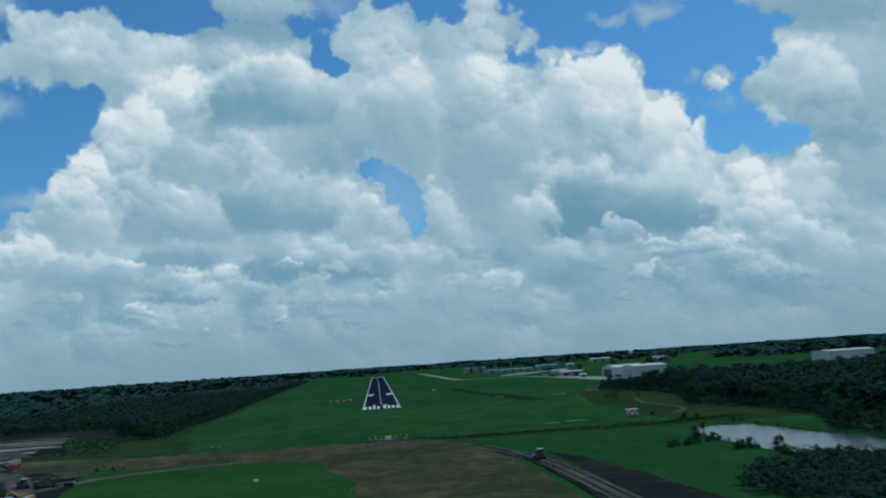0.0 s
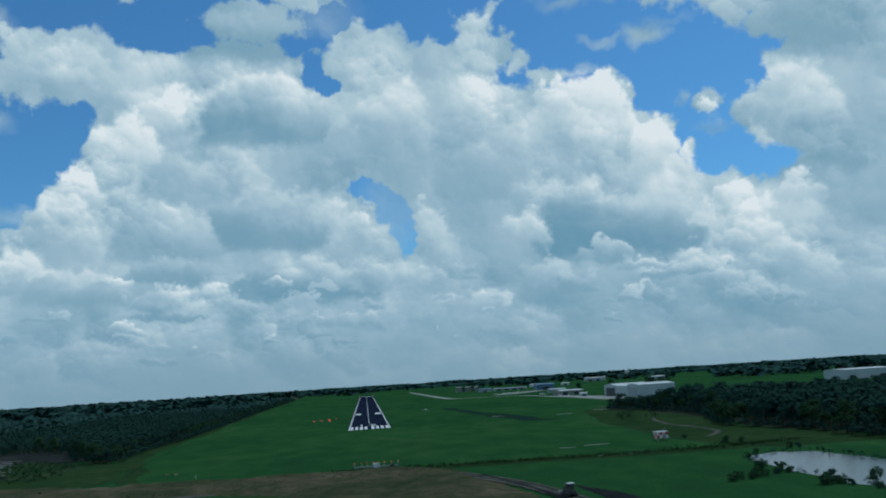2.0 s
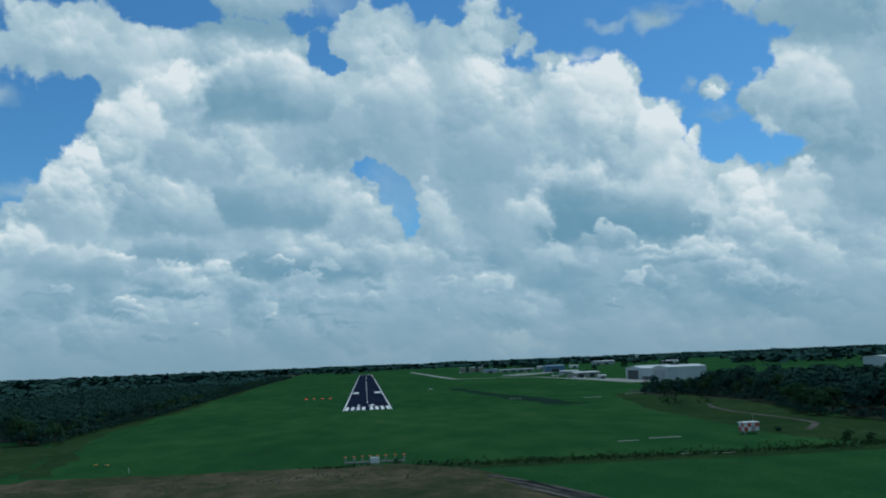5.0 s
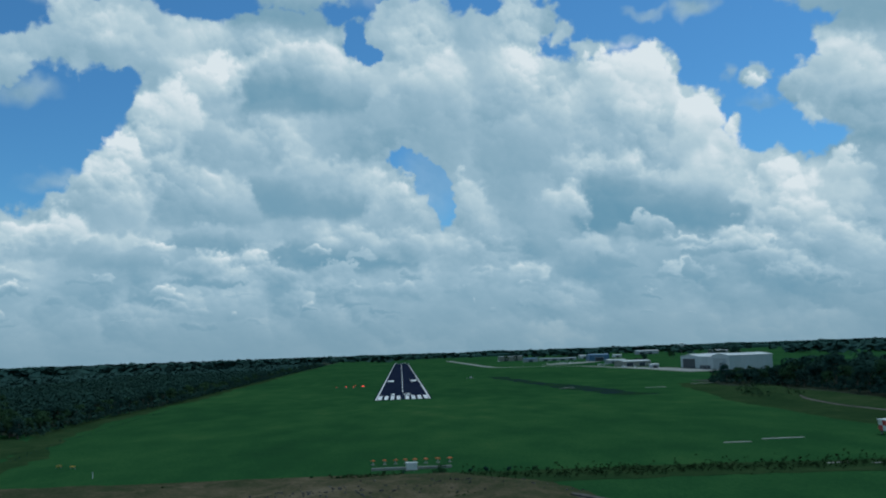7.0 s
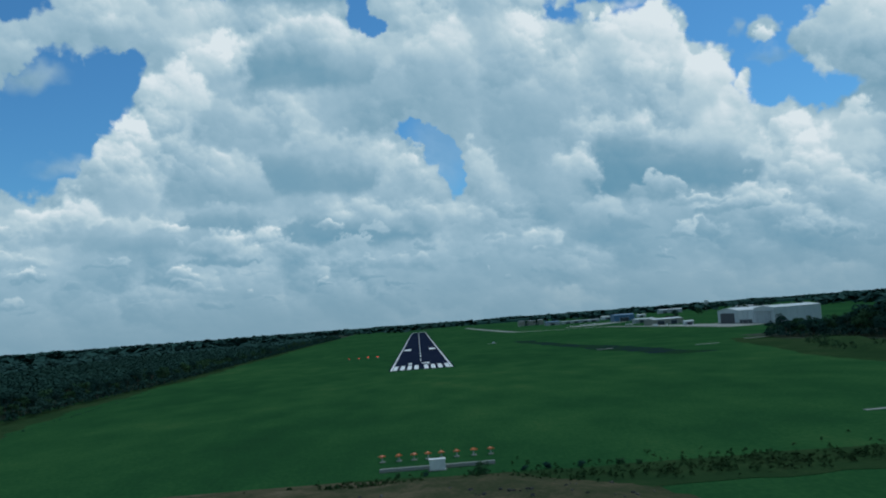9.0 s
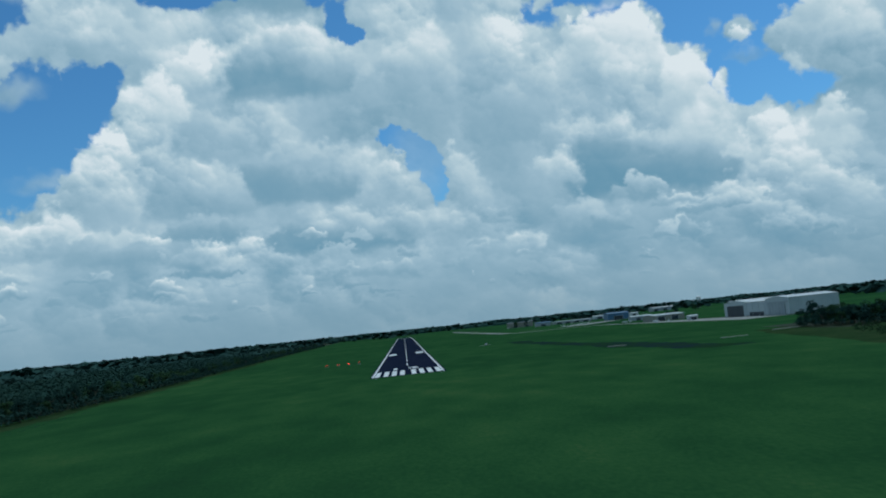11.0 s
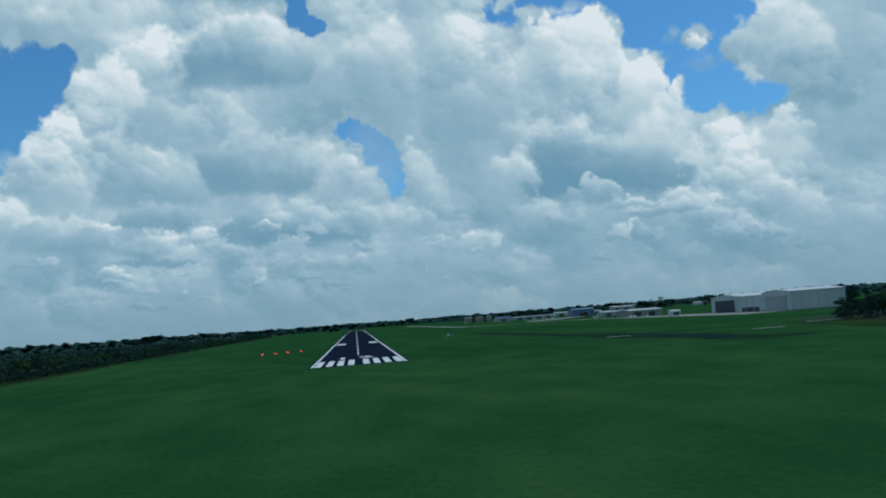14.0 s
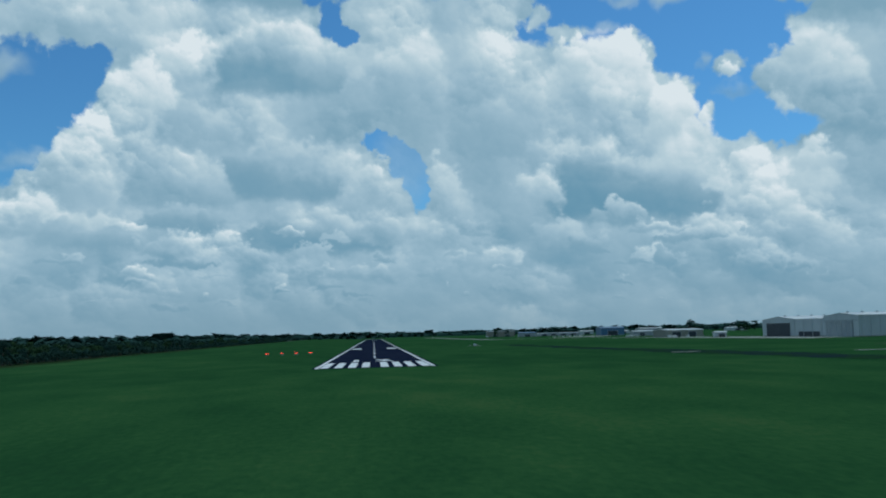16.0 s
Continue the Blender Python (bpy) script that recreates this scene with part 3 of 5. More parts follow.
for k, (sx, sy, half_l, half_w) in enumerate(((-250, -118, 42, 7), (-215, -140, 30, 6), (-262, -150, 36, 5), (-225, -172, 34, 9), (-200, -208, 26, 5), (-245, -215, 30, 8), (-190, -262, 18, 5), (-185, -300, 16, 5), (-160, -330, 9, 4))):
    patch("sand_flat", [(sx - half_l, sy - half_w * 0.3), (sx - half_l * 0.4, sy + half_w), (sx + half_l * 0.5, sy + half_w * 0.7), (sx + half_l, sy), (sx + half_l * 0.3, sy - half_w), (sx - half_l * 0.5, sy - half_w * 0.8)], 0.07 + 0.004 * k, SAND, "pale grey sand flat in the pit", "sand", 3, 2.4, 8.0 + k)
patch("pit_grass", [(-168, -276), (-182, -256), (-182, -214), (-196, -160), (-206, -118), (-184, -132), (-150, -164), (-136, -172), (-118, -200), (-106, -286), (-128, -290)], 0.12, ROUGH_GRASS, "green scrub tongue at the pit's edge", "grass", 4, 3.0, 40.0)
patch("tan_ground", [(-176, -268), (-150, -276), (-126, -284), (-104, -302), (-116, -330), (-122, -364), (-138, -336), (-158, -328), (-166, -300)], 0.13, DIRT, "bare tan earth at the pit's edge", "earth", 4, 2.0, 41.0)
strip("pit_road", [(-230, -300), (-170, -318), (-148, -345), (-122, -410), (-112, -440), (-100, -560)], 9.0, 0.10, TRACK, "pale dusty haul road through the sand pit", "road", 1.5, 2.0)
strip("pit_road", [(-122, -400), (-112, -376), (-96, -362), (-60, -352), (-34, -346), (-18, -350)], 6.5, 0.11, TRACK, "pale dusty track beside the spoil bank", "road", 1.6, 4.0)
BANK = [(-128, -308), (-90, -302), (-50, -300), (-15, -300), (12, -303), (26, -318), (34, -345), (42, -395), (46, -450), (47, -560), (46, -760), (-14, -760), (-8, -560), (-12, -440), (-28, -372), (-60, -350), (-112, -344)]
heap("spoil_bank", BANK, 1.3, 14, 1.1, 2.2, DIRT, "bare brown earth spoil bank with sparse weeds", "earth bank", 1.0)
strip("haul_road", [(14, -322), (30, -344), (41, -372), (48, -400), (52, -430), (54, -470), (55, -520), (56, -760)], 7.0, 0.30, TRACK, "pale gravel haul road curving round the bank", "road", 0.8, 6.0)
strip("drain", [(36, -352), (44, -385), (48, -420), (49.5, -470), (50, -560), (50, -760)], 1.6, 0.36, MUD, "dark wet drain beside the haul road", "ditch", 0.5, 7.0)
patch("dark_slope", [(58, -392), (66, -420), (72, -470), (78, -540), (82, -700), (59, -700), (58, -470)], 0.05, MUD, "dark bare slope beside the haul road", "earth", 4, 1.5, 10.0)
POND = [(124, -364), (131, -352), (142, -347), (153, -352), (155, -372), (156, -395), (164, -424), (160, -450), (150, -470), (138, -468), (127, -452), (121, -430), (121, -400)]
tagged(patch("pond", POND, 0.06, WATER, "still grey pond reflecting the sky", "pond", 3, 1.2, 11.0), kind="structure")
strip("dirt_path", [(188, -66), (172, -120), (166, -160), (168, -200), (167, -236), (150, -262)], 2.6, 0.08, TRACK, "pale dirt path through rough grass", "path", 0.5, 8.0)
heap("grass_mound", [(158, -150), (176, -112), (196, -60), (200, -20), (190, 0), (178, -30), (164, -80), (152, -128)], 2.2, 12, 0.8, 3.0, ROUGH_GRASS, "low olive mound of rough grass", "mound", 31.0, 0.02)
strip("ditch_bank", [(-14, -309), (20, -313), (60, -314), (100, -318), (140, -316), (175, -304)], 17.0, 0.06, ROUGH_GRASS, "overgrown dark drainage ditch", "ditch", 2.0, 9.0)

# runway ------------------------------------------------------------------
RUNWAY_END, HALF = 1640.0, 15.24


def marking(name, x, y, w, l, parent):
    return part(name, box((w, l, 0.012), (x, y + l / 2, 0.07), 0.0), PAINT, parent)


def build_runway():
    runway = tagged(part("runway", box((2 * HALF + 1.6, RUNWAY_END, 0.06), (0, RUNWAY_END / 2 - 0.5, 0)), ASPHALT, None), "dark asphalt runway with white markings", "runway", kind="structure")
    for x in (-13.1, -9.5, -6.0, -2.5, 2.5, 6.0, 9.5, 13.1):
        marking("threshold_stripe", x, 1.5, 2.1, 41, runway)
    for x in (-HALF + 0.35, HALF - 0.35):
        marking("edge_line", x, 0, 0.9, RUNWAY_END, runway)
    for x in (-10.4, 10.4):
        marking("aiming_bar", x, 303, 5.6, 42, runway)
    y = 92.0
    while y < RUNWAY_END - 120:
        marking("centre_dash", 0, y, 0.62, 36.6, runway)
        y += 61.0
    for x in (-13.1, -9.5, -6.0, -2.5, 2.5, 6.0, 9.5, 13.1):
        marking("threshold_stripe", x, RUNWAY_END - 44, 2.1, 41, runway)
    for figure, x in (("1", -6.0), ("2", 2.8)):
        curve = bpy.data.curves.new("runway_number", "FONT")
        curve.body, curve.size, curve.align_x, curve.extrude, curve.offset = figure, 1.0, "CENTER", 0.006, 0.03
        text = bpy.data.objects.new("runway_number", curve)
        scene.collection.objects.link(text)
        bpy.context.view_layer.update()
        me = bpy.data.meshes.new_from_object(text.evaluated_get(bpy.context.evaluated_depsgraph_get()))
        bpy.data.objects.remove(text)
        me.transform(Matrix.Diagonal((11.0, 25.0, 1.0, 1.0)))
        me.transform(Matrix.Translation((x, 54, 0.08)))
        me.materials.clear()
        me.materials.append(PAINT)
        ob = new("runway_number", me)
        ob.parent = runway
        tagged(ob, "large white painted runway figure")


build_runway()
strip("taxiway", [(118, 1770), (121, 1500), (124, 1200), (127, 900), (131, 770), (138, 745), (160, 735), (205, 712)], 11.0, 0.05, CONCRETE, "pale concrete taxiway beside the runway", "taxiway", 0.4, 11.0, 12.0)
strip("taxiway", [(205, 712), (232, 690), (243, 600), (248, 520), (254, 440), (262, 375)], 9.0, 0.06, CONCRETE, "pale concrete apron lane in front of hangars", "taxiway", 0.4, 12.0, 12.0)
patch("apron", [(254, 285), (290, 283), (288, 412), (276, 470), (262, 545), (250, 545), (251, 420)], 0.08, CONCRETE, "pale concrete apron before the large hangar", "apron", 8, 0.6, 12.0)
patch("apron", [(205, 815), (250, 820), (330, 960), (310, 985), (240, 900)], 0.07, CONCRETE, "pale concrete parking apron", "apron", 8, 0.6, 13.0)
patch("old_strip", [(78, 335), (92, 340), (106, 160), (124, 20), (132, -40), (112, -42), (100, 40), (90, 170)], 0.05, OLD_ASPHALT, "weathered dark strip overgrown with grass", "taxiway", 6, 5.0, 14.0)
for pad_x, pad_y, pad_l, pad_w in ((98.5, -264, 11, 1.5), (84.5, -269, 7, 1.3), (98, -315.5, 6.5, 1.2), (89, -313, 5, 1.0), (103, 62, 9, 3), (150, 30, 12, 3), (188, 60, 14, 3), (63, 330, 8, 4)):
    tagged(part("concrete_pad", box((pad_l, pad_w, 0.12), (pad_x, pad_y, 0), 0.02), CONCRETE, None), "narrow pale concrete slab in the grass", "slab", "slabs in the grass")


# trees -------------------------------------------------------------------
def crown_cards(count, radius, height, base, card, lobes, seed, flat=0.75):
    """Leaf clusters as small bent cards round several lobes: arrays of vertices and faces."""
    r = np.random.default_rng(seed)
    ang = r.uniform(0, 2 * np.pi, lobes)
    rad = radius * np.sqrt(r.uniform(0.02, 0.6, lobes))
    hh = base + height * r.uniform(0.15, 0.85, lobes)
    mid = base + height * 0.45
    rad *= np.clip(1.15 - np.abs(hh - mid) / height * 1.1, 0.25, 1)
    centre = np.stack([rad * np.cos(ang), rad * np.sin(ang), hh], 1)
    size = radius * r.uniform(0.32, 0.58, lobes)
    pick = r.integers(0, lobes, count)
    d = r.normal(size=(count, 3))
    d /= np.linalg.norm(d, axis=1)[:, None]
    d[:, 2] = np.where(d[:, 2] < -0.45, -d[:, 2], d[:, 2])
    pos = centre[pick] + d * (size[pick] * r.uniform(0.7, 1.08, count))[:, None] * np.array([1, 1, flat])
    n = d + r.normal(scale=0.20, size=(count, 3)) + np.array([0, 0, 0.8])
    n /= np.linalg.norm(n, axis=1)[:, None]
    u = np.cross(n, r.normal(size=(count, 3)))
    u /= np.linalg.norm(u, axis=1)[:, None]
    v = np.cross(n, u)
    s = card * r.uniform(0.55, 1.3, count)[:, None]
    a, b = u * s, v * s * 0.7
    verts = np.stack([pos - a - b, pos + a - b * 0.6, pos + a * 0.8 + b, pos - a * 0.7 + b * 0.8], 1)
    verts += r.normal(scale=card * 0.14, size=verts.shape)
    return verts.reshape(-1, 3), np.arange(count * 4).reshape(-1, 4)


def trunk_mesh(height, radius, reach, seed):
    r = random.Random(seed)
    bm = bmesh.new()
    lean = Vector((r.uniform(-0.4, 0.4), r.uniform(-0.4, 0.4), 0))
    top = Vector((0, 0, height * 0.62)) + lean
    tube((0, 0, -0.2), (lean.x * 0.4, lean.y * 0.4, height * 0.3), radius * 1.3, radius * 0.85, 8, bm)
    tube((lean.x * 0.4, lean.y * 0.4, height * 0.3), top, radius * 0.85, radius * 0.4, 8, bm)
    for i in range(6):
        a = i * 1.05 + r.uniform(-0.3, 0.3)
        start = Vector((0, 0, height * r.uniform(0.28, 0.55))) + lean * 0.6
        end = start + Vector((math.cos(a) * reach, math.sin(a) * reach, height * r.uniform(0.12, 0.28)))
        tube(start, end, radius * 0.38, radius * 0.1, 6, bm)
    me = bpy.data.meshes.new("trunk")
    bm.to_mesh(me)
    bm.free()
    me.materials.append(BARK)
    return me


def tree_kind(name, height, radius, cards, card, material, label, seed, base=0.16, category="tree", group="trees of the wood's edge"):
    ob = thing(name, (0, 0, 0), label, category, group)
    if base > 0.05:
        t = new("trunk", trunk_mesh(height, 0.028 * height, radius * 0.55, seed))
        t.parent = ob
    v, f = crown_cards(cards, radius, height * (0.98 - base), height * base, card, 13, seed)
    c = new("crown", mesh_of("crown", v, f, material))
    c.parent = ob
    return ob


TREES = [
    tree_kind("broadleaf_tree", 12.5, 4.6, 1350, 0.36, LEAF, "dark green broadleaf tree at the edge of the wood", 1),
    tree_kind("broadleaf_tree", 10.5, 4.0, 1250, 0.34, LEAF, "round dark green broadleaf tree at the wood's edge", 2, 0.10),
    tree_kind("broadleaf_tree", 14.0, 4.4, 1350, 0.36, PINE, "tall dark tree rising above the wood's edge", 3, 0.20),
    tree_kind("broadleaf_tree", 9.0, 4.2, 1250, 0.34, PINE, "low spreading dark tree at the wood's edge", 4, 0.06),
]
BUSHES = [
    tree_kind("bush", 2.6, 1.9, 520, 0.22, LEAF, "dense dark green bush", 11, 0.0, "bush", "bushes by ditch and pond"),
    tree_kind("bush", 1.8, 1.6, 460, 0.20, PINE, "low dark green bush", 12, 0.0, "bush", "bushes by ditch and pond"),
    tree_kind("bush", 4.2, 2.3, 640, 0.25, LEAF, "tall dark green shrub", 13, 0.0, "bush", "bushes by ditch and pond"),
]
used = set()


def plant(kinds, x, y, low=0.85, high=1.2):
    k = int(rng.integers(0, len(kinds)))
    s = float(rng.uniform(low, high))
    m = pose(x, y, 0, 0, 0, float(rng.uniform(0, 360)))
    ob = kinds[k]
    if ob.name in used:
        ob = copy_thing(ob, m)
    else:
        used.add(ob.name)
        ob.matrix_basis = m
    ob.scale = (s, s, s * float(rng.uniform(0.9, 1.12)))


# left wood: its edge runs beside the meadow
WOOD_EDGE = [(-134, -172), (-139, -100), (-138, -30), (-137, 55), (-146, 290), (-164, 830), (-183, 1650)]
for k in range(130):
    y = -170 + 6.0 * k * (1 + k / 110)
    if y > 1600:
        break
    x = float(np.interp(y, [p[1] for p in WOOD_EDGE], [p[0] for p in WOOD_EDGE]))
    plant(TREES, x - 3 + rng.uniform(-2.5, 2.0), y + rng.uniform(-2, 2), 0.50, 0.80)
    if k < 60:
        plant(TREES, x - 9 + rng.uniform(-2.5, 2.5), y + rng.uniform(-3, 3), 0.52, 0.80)
for x, y in ((-146, -164), (-152, -152), (-160, -136), (-166, -120), (-172, -104), (-178, -86), (-184, -68), (-195, -50), (-208, -36), (-222, -24), (-240, -14), (-258, -18), (-276, -20), (-294, -18), (-312, 4), (-326, 36), (-342, 70), (-358, 105)):
    plant(TREES, x, y, 0.85, 1.1)
# right wood: front line of trees
RIGHT_FRONT = [(216, 66), (206, 64), (197, 60), (196, 50), (197, 40), (200, 28), (207, 16), (210, 2), (212, -14), (214, -30), (216, -48), (215, -66), (214, -84), (212, -100), (211, -116), (206, -132), (200, -150), (195, -168), (189, -186), (186, -204), (190, -222), (196, -240), (199, -258), (200, -276), (199, -294), (198, -312), (200, -330)]
for x, y in RIGHT_FRONT:
    k = 0.74 if y > 12 else 1.0
    plant(TREES, x + rng.uniform(-2, 2), y + rng.uniform(-2, 2), 0.8 * k, 1.1 * k)
    plant(TREES, x + 8 + rng.uniform(-2, 2), y + 6 + rng.uniform(-2, 2), 0.95 * k, 1.3 * k)
for k in range(46):
    y = -345 - k * 4.5
    x = np.interp(-y, [345, 400, 430, 470, 500, 560], [190, 172, 178, 166, 128, 104])
    plant(TREES, x + rng.uniform(-3, 6), y, 0.5, 0.85)
for x, y, n in ((219, 1362, 1), (239, 1362, 1), (290, 590, 2), (298, 594, 1), (430, 700, 3), (455, 760, 2), (520, 900, 3), (560, 1100, 3), (470, 1050, 2)):
    for k in range(n):
        plant(TREES, x + 7 * k, y + rng.uniform(-4, 4), 0.9, 1.2)
# bushes round the pond and in the ditch
for x, y in POND[8:]:
    for k in range(8):
        plant(BUSHES, x - 4 + rng.uniform(-3, 3), y + rng.uniform(-9, 9), 0.35, 0.85)
for x, y in POND[:5]:
    plant(BUSHES, x + rng.uniform(1, 4), y + rng.uniform(3, 8), 0.3, 0.6)
for x, y in ((101, -409), (104, -411), (107, -408), (98, -412), (110, -406), (143, -300), (148, -304), (139, -262), (152, -336), (156, -334), (128, -432), (126, -414)):
    plant(BUSHES, x, y, 0.6, 1.0)
for k in range(9):
    plant(BUSHES, -4 + k * 4.4 + rng.uniform(-2, 2), -302 - 0.4 * k + rng.uniform(-1.5, 1.5), 0.2, 0.5)


def forest(name, spots, cards, card, low, high, material, label, seed, wide=1.0):
    """Many trees of a far wood, joined into one mesh."""
    kinds = [crown_cards(cards, 4.6, 10.5, 1.2, card, 8, seed + i) for i in range(5)]
    verts, faces, count = [], [], 0
    r = np.random.default_rng(seed)
    for x, y in spots:
        v, f = kinds[int(r.integers(0, 5))]
        a, s = r.uniform(0, 6.283), r.uniform(low, high) * (1 + 0.26 * noise.noise(Vector((x / 38, y / 38, seed))))
        c, d = math.cos(a) * s * wide, math.sin(a) * s * wide
        verts.append(np.stack([v[:, 0] * c - v[:, 1] * d + x, v[:, 0] * d + v[:, 1] * c + y, v[:, 2] * s * r.uniform(0.88, 1.1)], 1))
        faces.append(f + count)
        count += len(v)
    verts, faces = np.concatenate(verts), np.concatenate(faces)
    me = bpy.data.meshes.new(name)
    me.vertices.add(len(verts))
    me.vertices.foreach_set("co", verts.astype(np.float32).ravel())
    me.loops.add(faces.size)
    me.loops.foreach_set("vertex_index", faces.astype(np.int32).ravel())
    me.polygons.add(len(faces))
    me.polygons.foreach_set("loop_start", np.arange(0, faces.size, 4, dtype=np.int32))
    me.materials.append(material)
    me.update(calc_edges=True)
    return tagged(new(name, me), label, "wood", kind="stuff")


def spots_in(outline, spacing, seed):
    """Places inside an outline, about a spacing apart."""
    r = np.random.default_rng(seed)
    px, py = [p[0] for p in outline], [p[1] for p in outline]
    x, y = np.meshgrid(np.arange(min(px), max(px), spacing), np.arange(min(py), max(py), spacing))
    x, y = x + r.uniform(-0.45, 0.45, x.shape) * spacing, y + r.uniform(-0.45, 0.45, y.shape) * spacing
    keep = inside(x, y, outline)
    return np.stack([x[keep], y[keep]], 1)


forest("near_wood", spots_in([(-152, -140), (-172, -95), (-195, -40), (-232, -4), (-300, -8), (-370, 140), (-370, 800), (-172, 800), (-156, 290), (-150, 60), (-151, -90)], 7.0, 1), 130, 0.72, 0.44, 0.72, PINE, "dense dark green wood beside the airfield", 21, 1.55)
forest("far_wood", spots_in([(-370, 150), (-430, 290), (-1000, 300), (-1000, 1700), (-194, 1700), (-172, 800), (-370, 800)], 12, 2), 44, 1.9, 0.50, 0.80, HAZED_LEAF, "dense dark wood stretching far behind", 31, 2.1)
forest("right_wood", spots_in([(240, 30), (214, 10), (222, -20), (222, -110), (208, -150), (200, -205), (210, -330), (196, -380), (190, -440), (150, -480), (160, -640), (420, -640), (420, -60), (330, 20)], 8.0, 3), 190, 0.66, 0.8, 1.4, PINE, "dense dark wood beside the pond", 41, 1.15)
forest("pond_thicket", spots_in([(84, -506), (90, -494), (112, -483), (134, -476), (152, -480), (160, -520), (156, -620), (92, -620)], 4.2, 12), 150, 0.62, 0.30, 0.60, PINE, "dark thicket of low trees at the pond's end", 46, 1.3)
forest("pit_scrub", spots_in([(-204, -120), (-186, -136), (-160, -150), (-146, -190), (-138, -250), (-152, -262), (-178, -258), (-180, -214), (-192, -160)], 5.5, 13), 40, 1.1, 0.10, 0.26, LEAF, "dark green scrub on the tongue of land in the pit", 47, 1.6)
forest("grove", spots_in([(206, 64), (200, 48), (203, 10), (235, 14), (262, 50), (240, 66)], 6.0, 6), 130, 0.8, 0.55, 0.85, PINE, "low dark grove in front of the large hangar", 45)
forest("back_wood", spots_in([(420, -600), (420, -60), (440, 60), (620, 160), (900, 200), (900, -600)], 13, 4), 40, 2.0, 1.1, 1.5, PINE, "dark wood on the far side", 51, 1.3)


def beside(line, spacing, spread, seed):
    """Places strewn along a line."""
    r = np.random.default_rng(seed)
    out = []
    for (x0, y0), (x1, y1) in zip(line, line[1:]):
        n = max(1, int(math.hypot(x1 - x0, y1 - y0) / spacing))
        out += [(x0 + (x1 - x0) * (i + r.random()) / n + r.normal(0, spread), y0 + (y1 - y0) * (i + r.random()) / n + r.normal(0, spread)) for i in range(n)]
    return np.array(out)


forest("undergrowth", beside([(x + 1.5, y) for x, y in WOOD_EDGE], 1.6, 1.2, 3), 60, 0.9, 0.24, 0.42, PINE, "dark undergrowth along the foot of the wood", 61)
forest("undergrowth", beside([(-134, -172), (-162, -138), (-188, -60), (-226, -26), (-296, -26), (-330, 30)], 2.0, 1.5, 4), 60, 0.9, 0.24, 0.42, PINE, "dark undergrowth along the foot of the wood", 62)
forest("undergrowth", beside([p for p in [(x - 4, y) for x, y in RIGHT_FRONT]] + [(188, -345), (168, -400), (174, -430), (162, -470), (124, -500), (102, -550)], 1.4, 1.4, 5), 60, 0.9, 0.22, 0.46, PINE, "dark undergrowth along the foot of the wood", 63)
forest("ditch_scrub", np.concatenate([beside([(-14, -308), (30, -312), (60, -314), (100, -316), (140, -314), (172, -304)], 0.16, 2.6, 6), beside([(10, -306), (60, -310), (100, -312), (150, -308)], 0.35, 6.0, 7)]), 26, 1.5, 0.04, 0.10, ROUGH_GRASS, "dark reeds and scrub in the ditch", 64)
forest("low_scrub", spots_in([(179, -18), (205, 20), (200, -34), (185, -90), (160, -118), (156, -90)], 3.6, 9), 40, 1.2, 0.10, 0.20, LEAF, "low dark scrub on rough ground before the grove", 65)
forest("meadow_scrub", beside([(-104, -262), (-113, -187), (-117, -117), (-121, -29)], 2.2, 0.8, 10), 24, 1.3, 0.03, 0.07, PINE, "faint line of taller dark grass along the meadow", 66)
forest("pond_reeds", beside(POND + POND[:1], 1.3, 1.3, 11), 24, 1.3, 0.07, 0.17, PINE, "dark reeds round the pond", 67)


def far_ridge(name, radius, az0, az1, height, depth, material, label, seed):
    """A long, uneven belt of far trees on an arc round the airfield."""
    bm, last = bmesh.new(), None
    n = int((az1 - az0) * radius / 57.3 / 9)
    for i in range(n + 1):
        a = radians(az0 + (az1 - az0) * i / n)
        s, c = math.sin(a), math.cos(a)
        h = height * (0.85 + 0.30 * noise.fractal(Vector((i * 0.05, seed, 0)), 1.0, 2.0, 4) + 0.14 * noise.noise(Vector((i * 0.9, seed, 2))))
        row = []
        for d, k in ((0, 0.0), (2, 0.75), (8, 1.0), (depth, 0.96)):
            row.append(bm.verts.new((s * (radius + d), c * (radius + d) - 480, h * k)))
        if last:
            for u in range(3):
                bm.faces.new((last[u], row[u], row[u + 1], last[u + 1]))
        last = row
    return tagged(part(name, bm, material, None), label, "wood", kind="stuff")


# tree belts on the horizon, in the foliage colour that carries the haze
far_ridge("distant_trees", 3300, -12, 60, 12, 300, HAZED_LEAF, "distant dark belt of trees on the horizon", 3.0)
far_ridge("distant_trees", 4150, -8, 60, 21, 300, HAZED_LEAF, "distant dark belt of trees on the horizon", 4.0)


def far_spots(count, seed):
    """Scattered clumps of trees on the plain beyond the airfield."""
    r = np.random.default_rng(seed)
    out = []
    while len(out) < count:
        a, d = radians(r.uniform(-58, 58)), r.uniform(1500, 4500)
        x, y = math.sin(a) * d, math.cos(a) * d - 480
        wooded = noise.fractal(Vector((x / 500, y / 160, 3.3)), 1.0, 2.0, 3)
        if x < -260 and y > 300 and d > 1800:
            wooded += 0.9
        if -250 < x < 700 and y < 1750:
            continue
        if 0 < x < 1500 and y < 2600:
            wooded -= 0.25
        if wooded > 0.05:
            out.append((x, y))
    return out


forest("distant_wood", far_spots(7500, 8), 12, 4.4, 0.9, 1.6, HAZED_LEAF, "distant clumps and belts of dark trees", 71, 1.6)


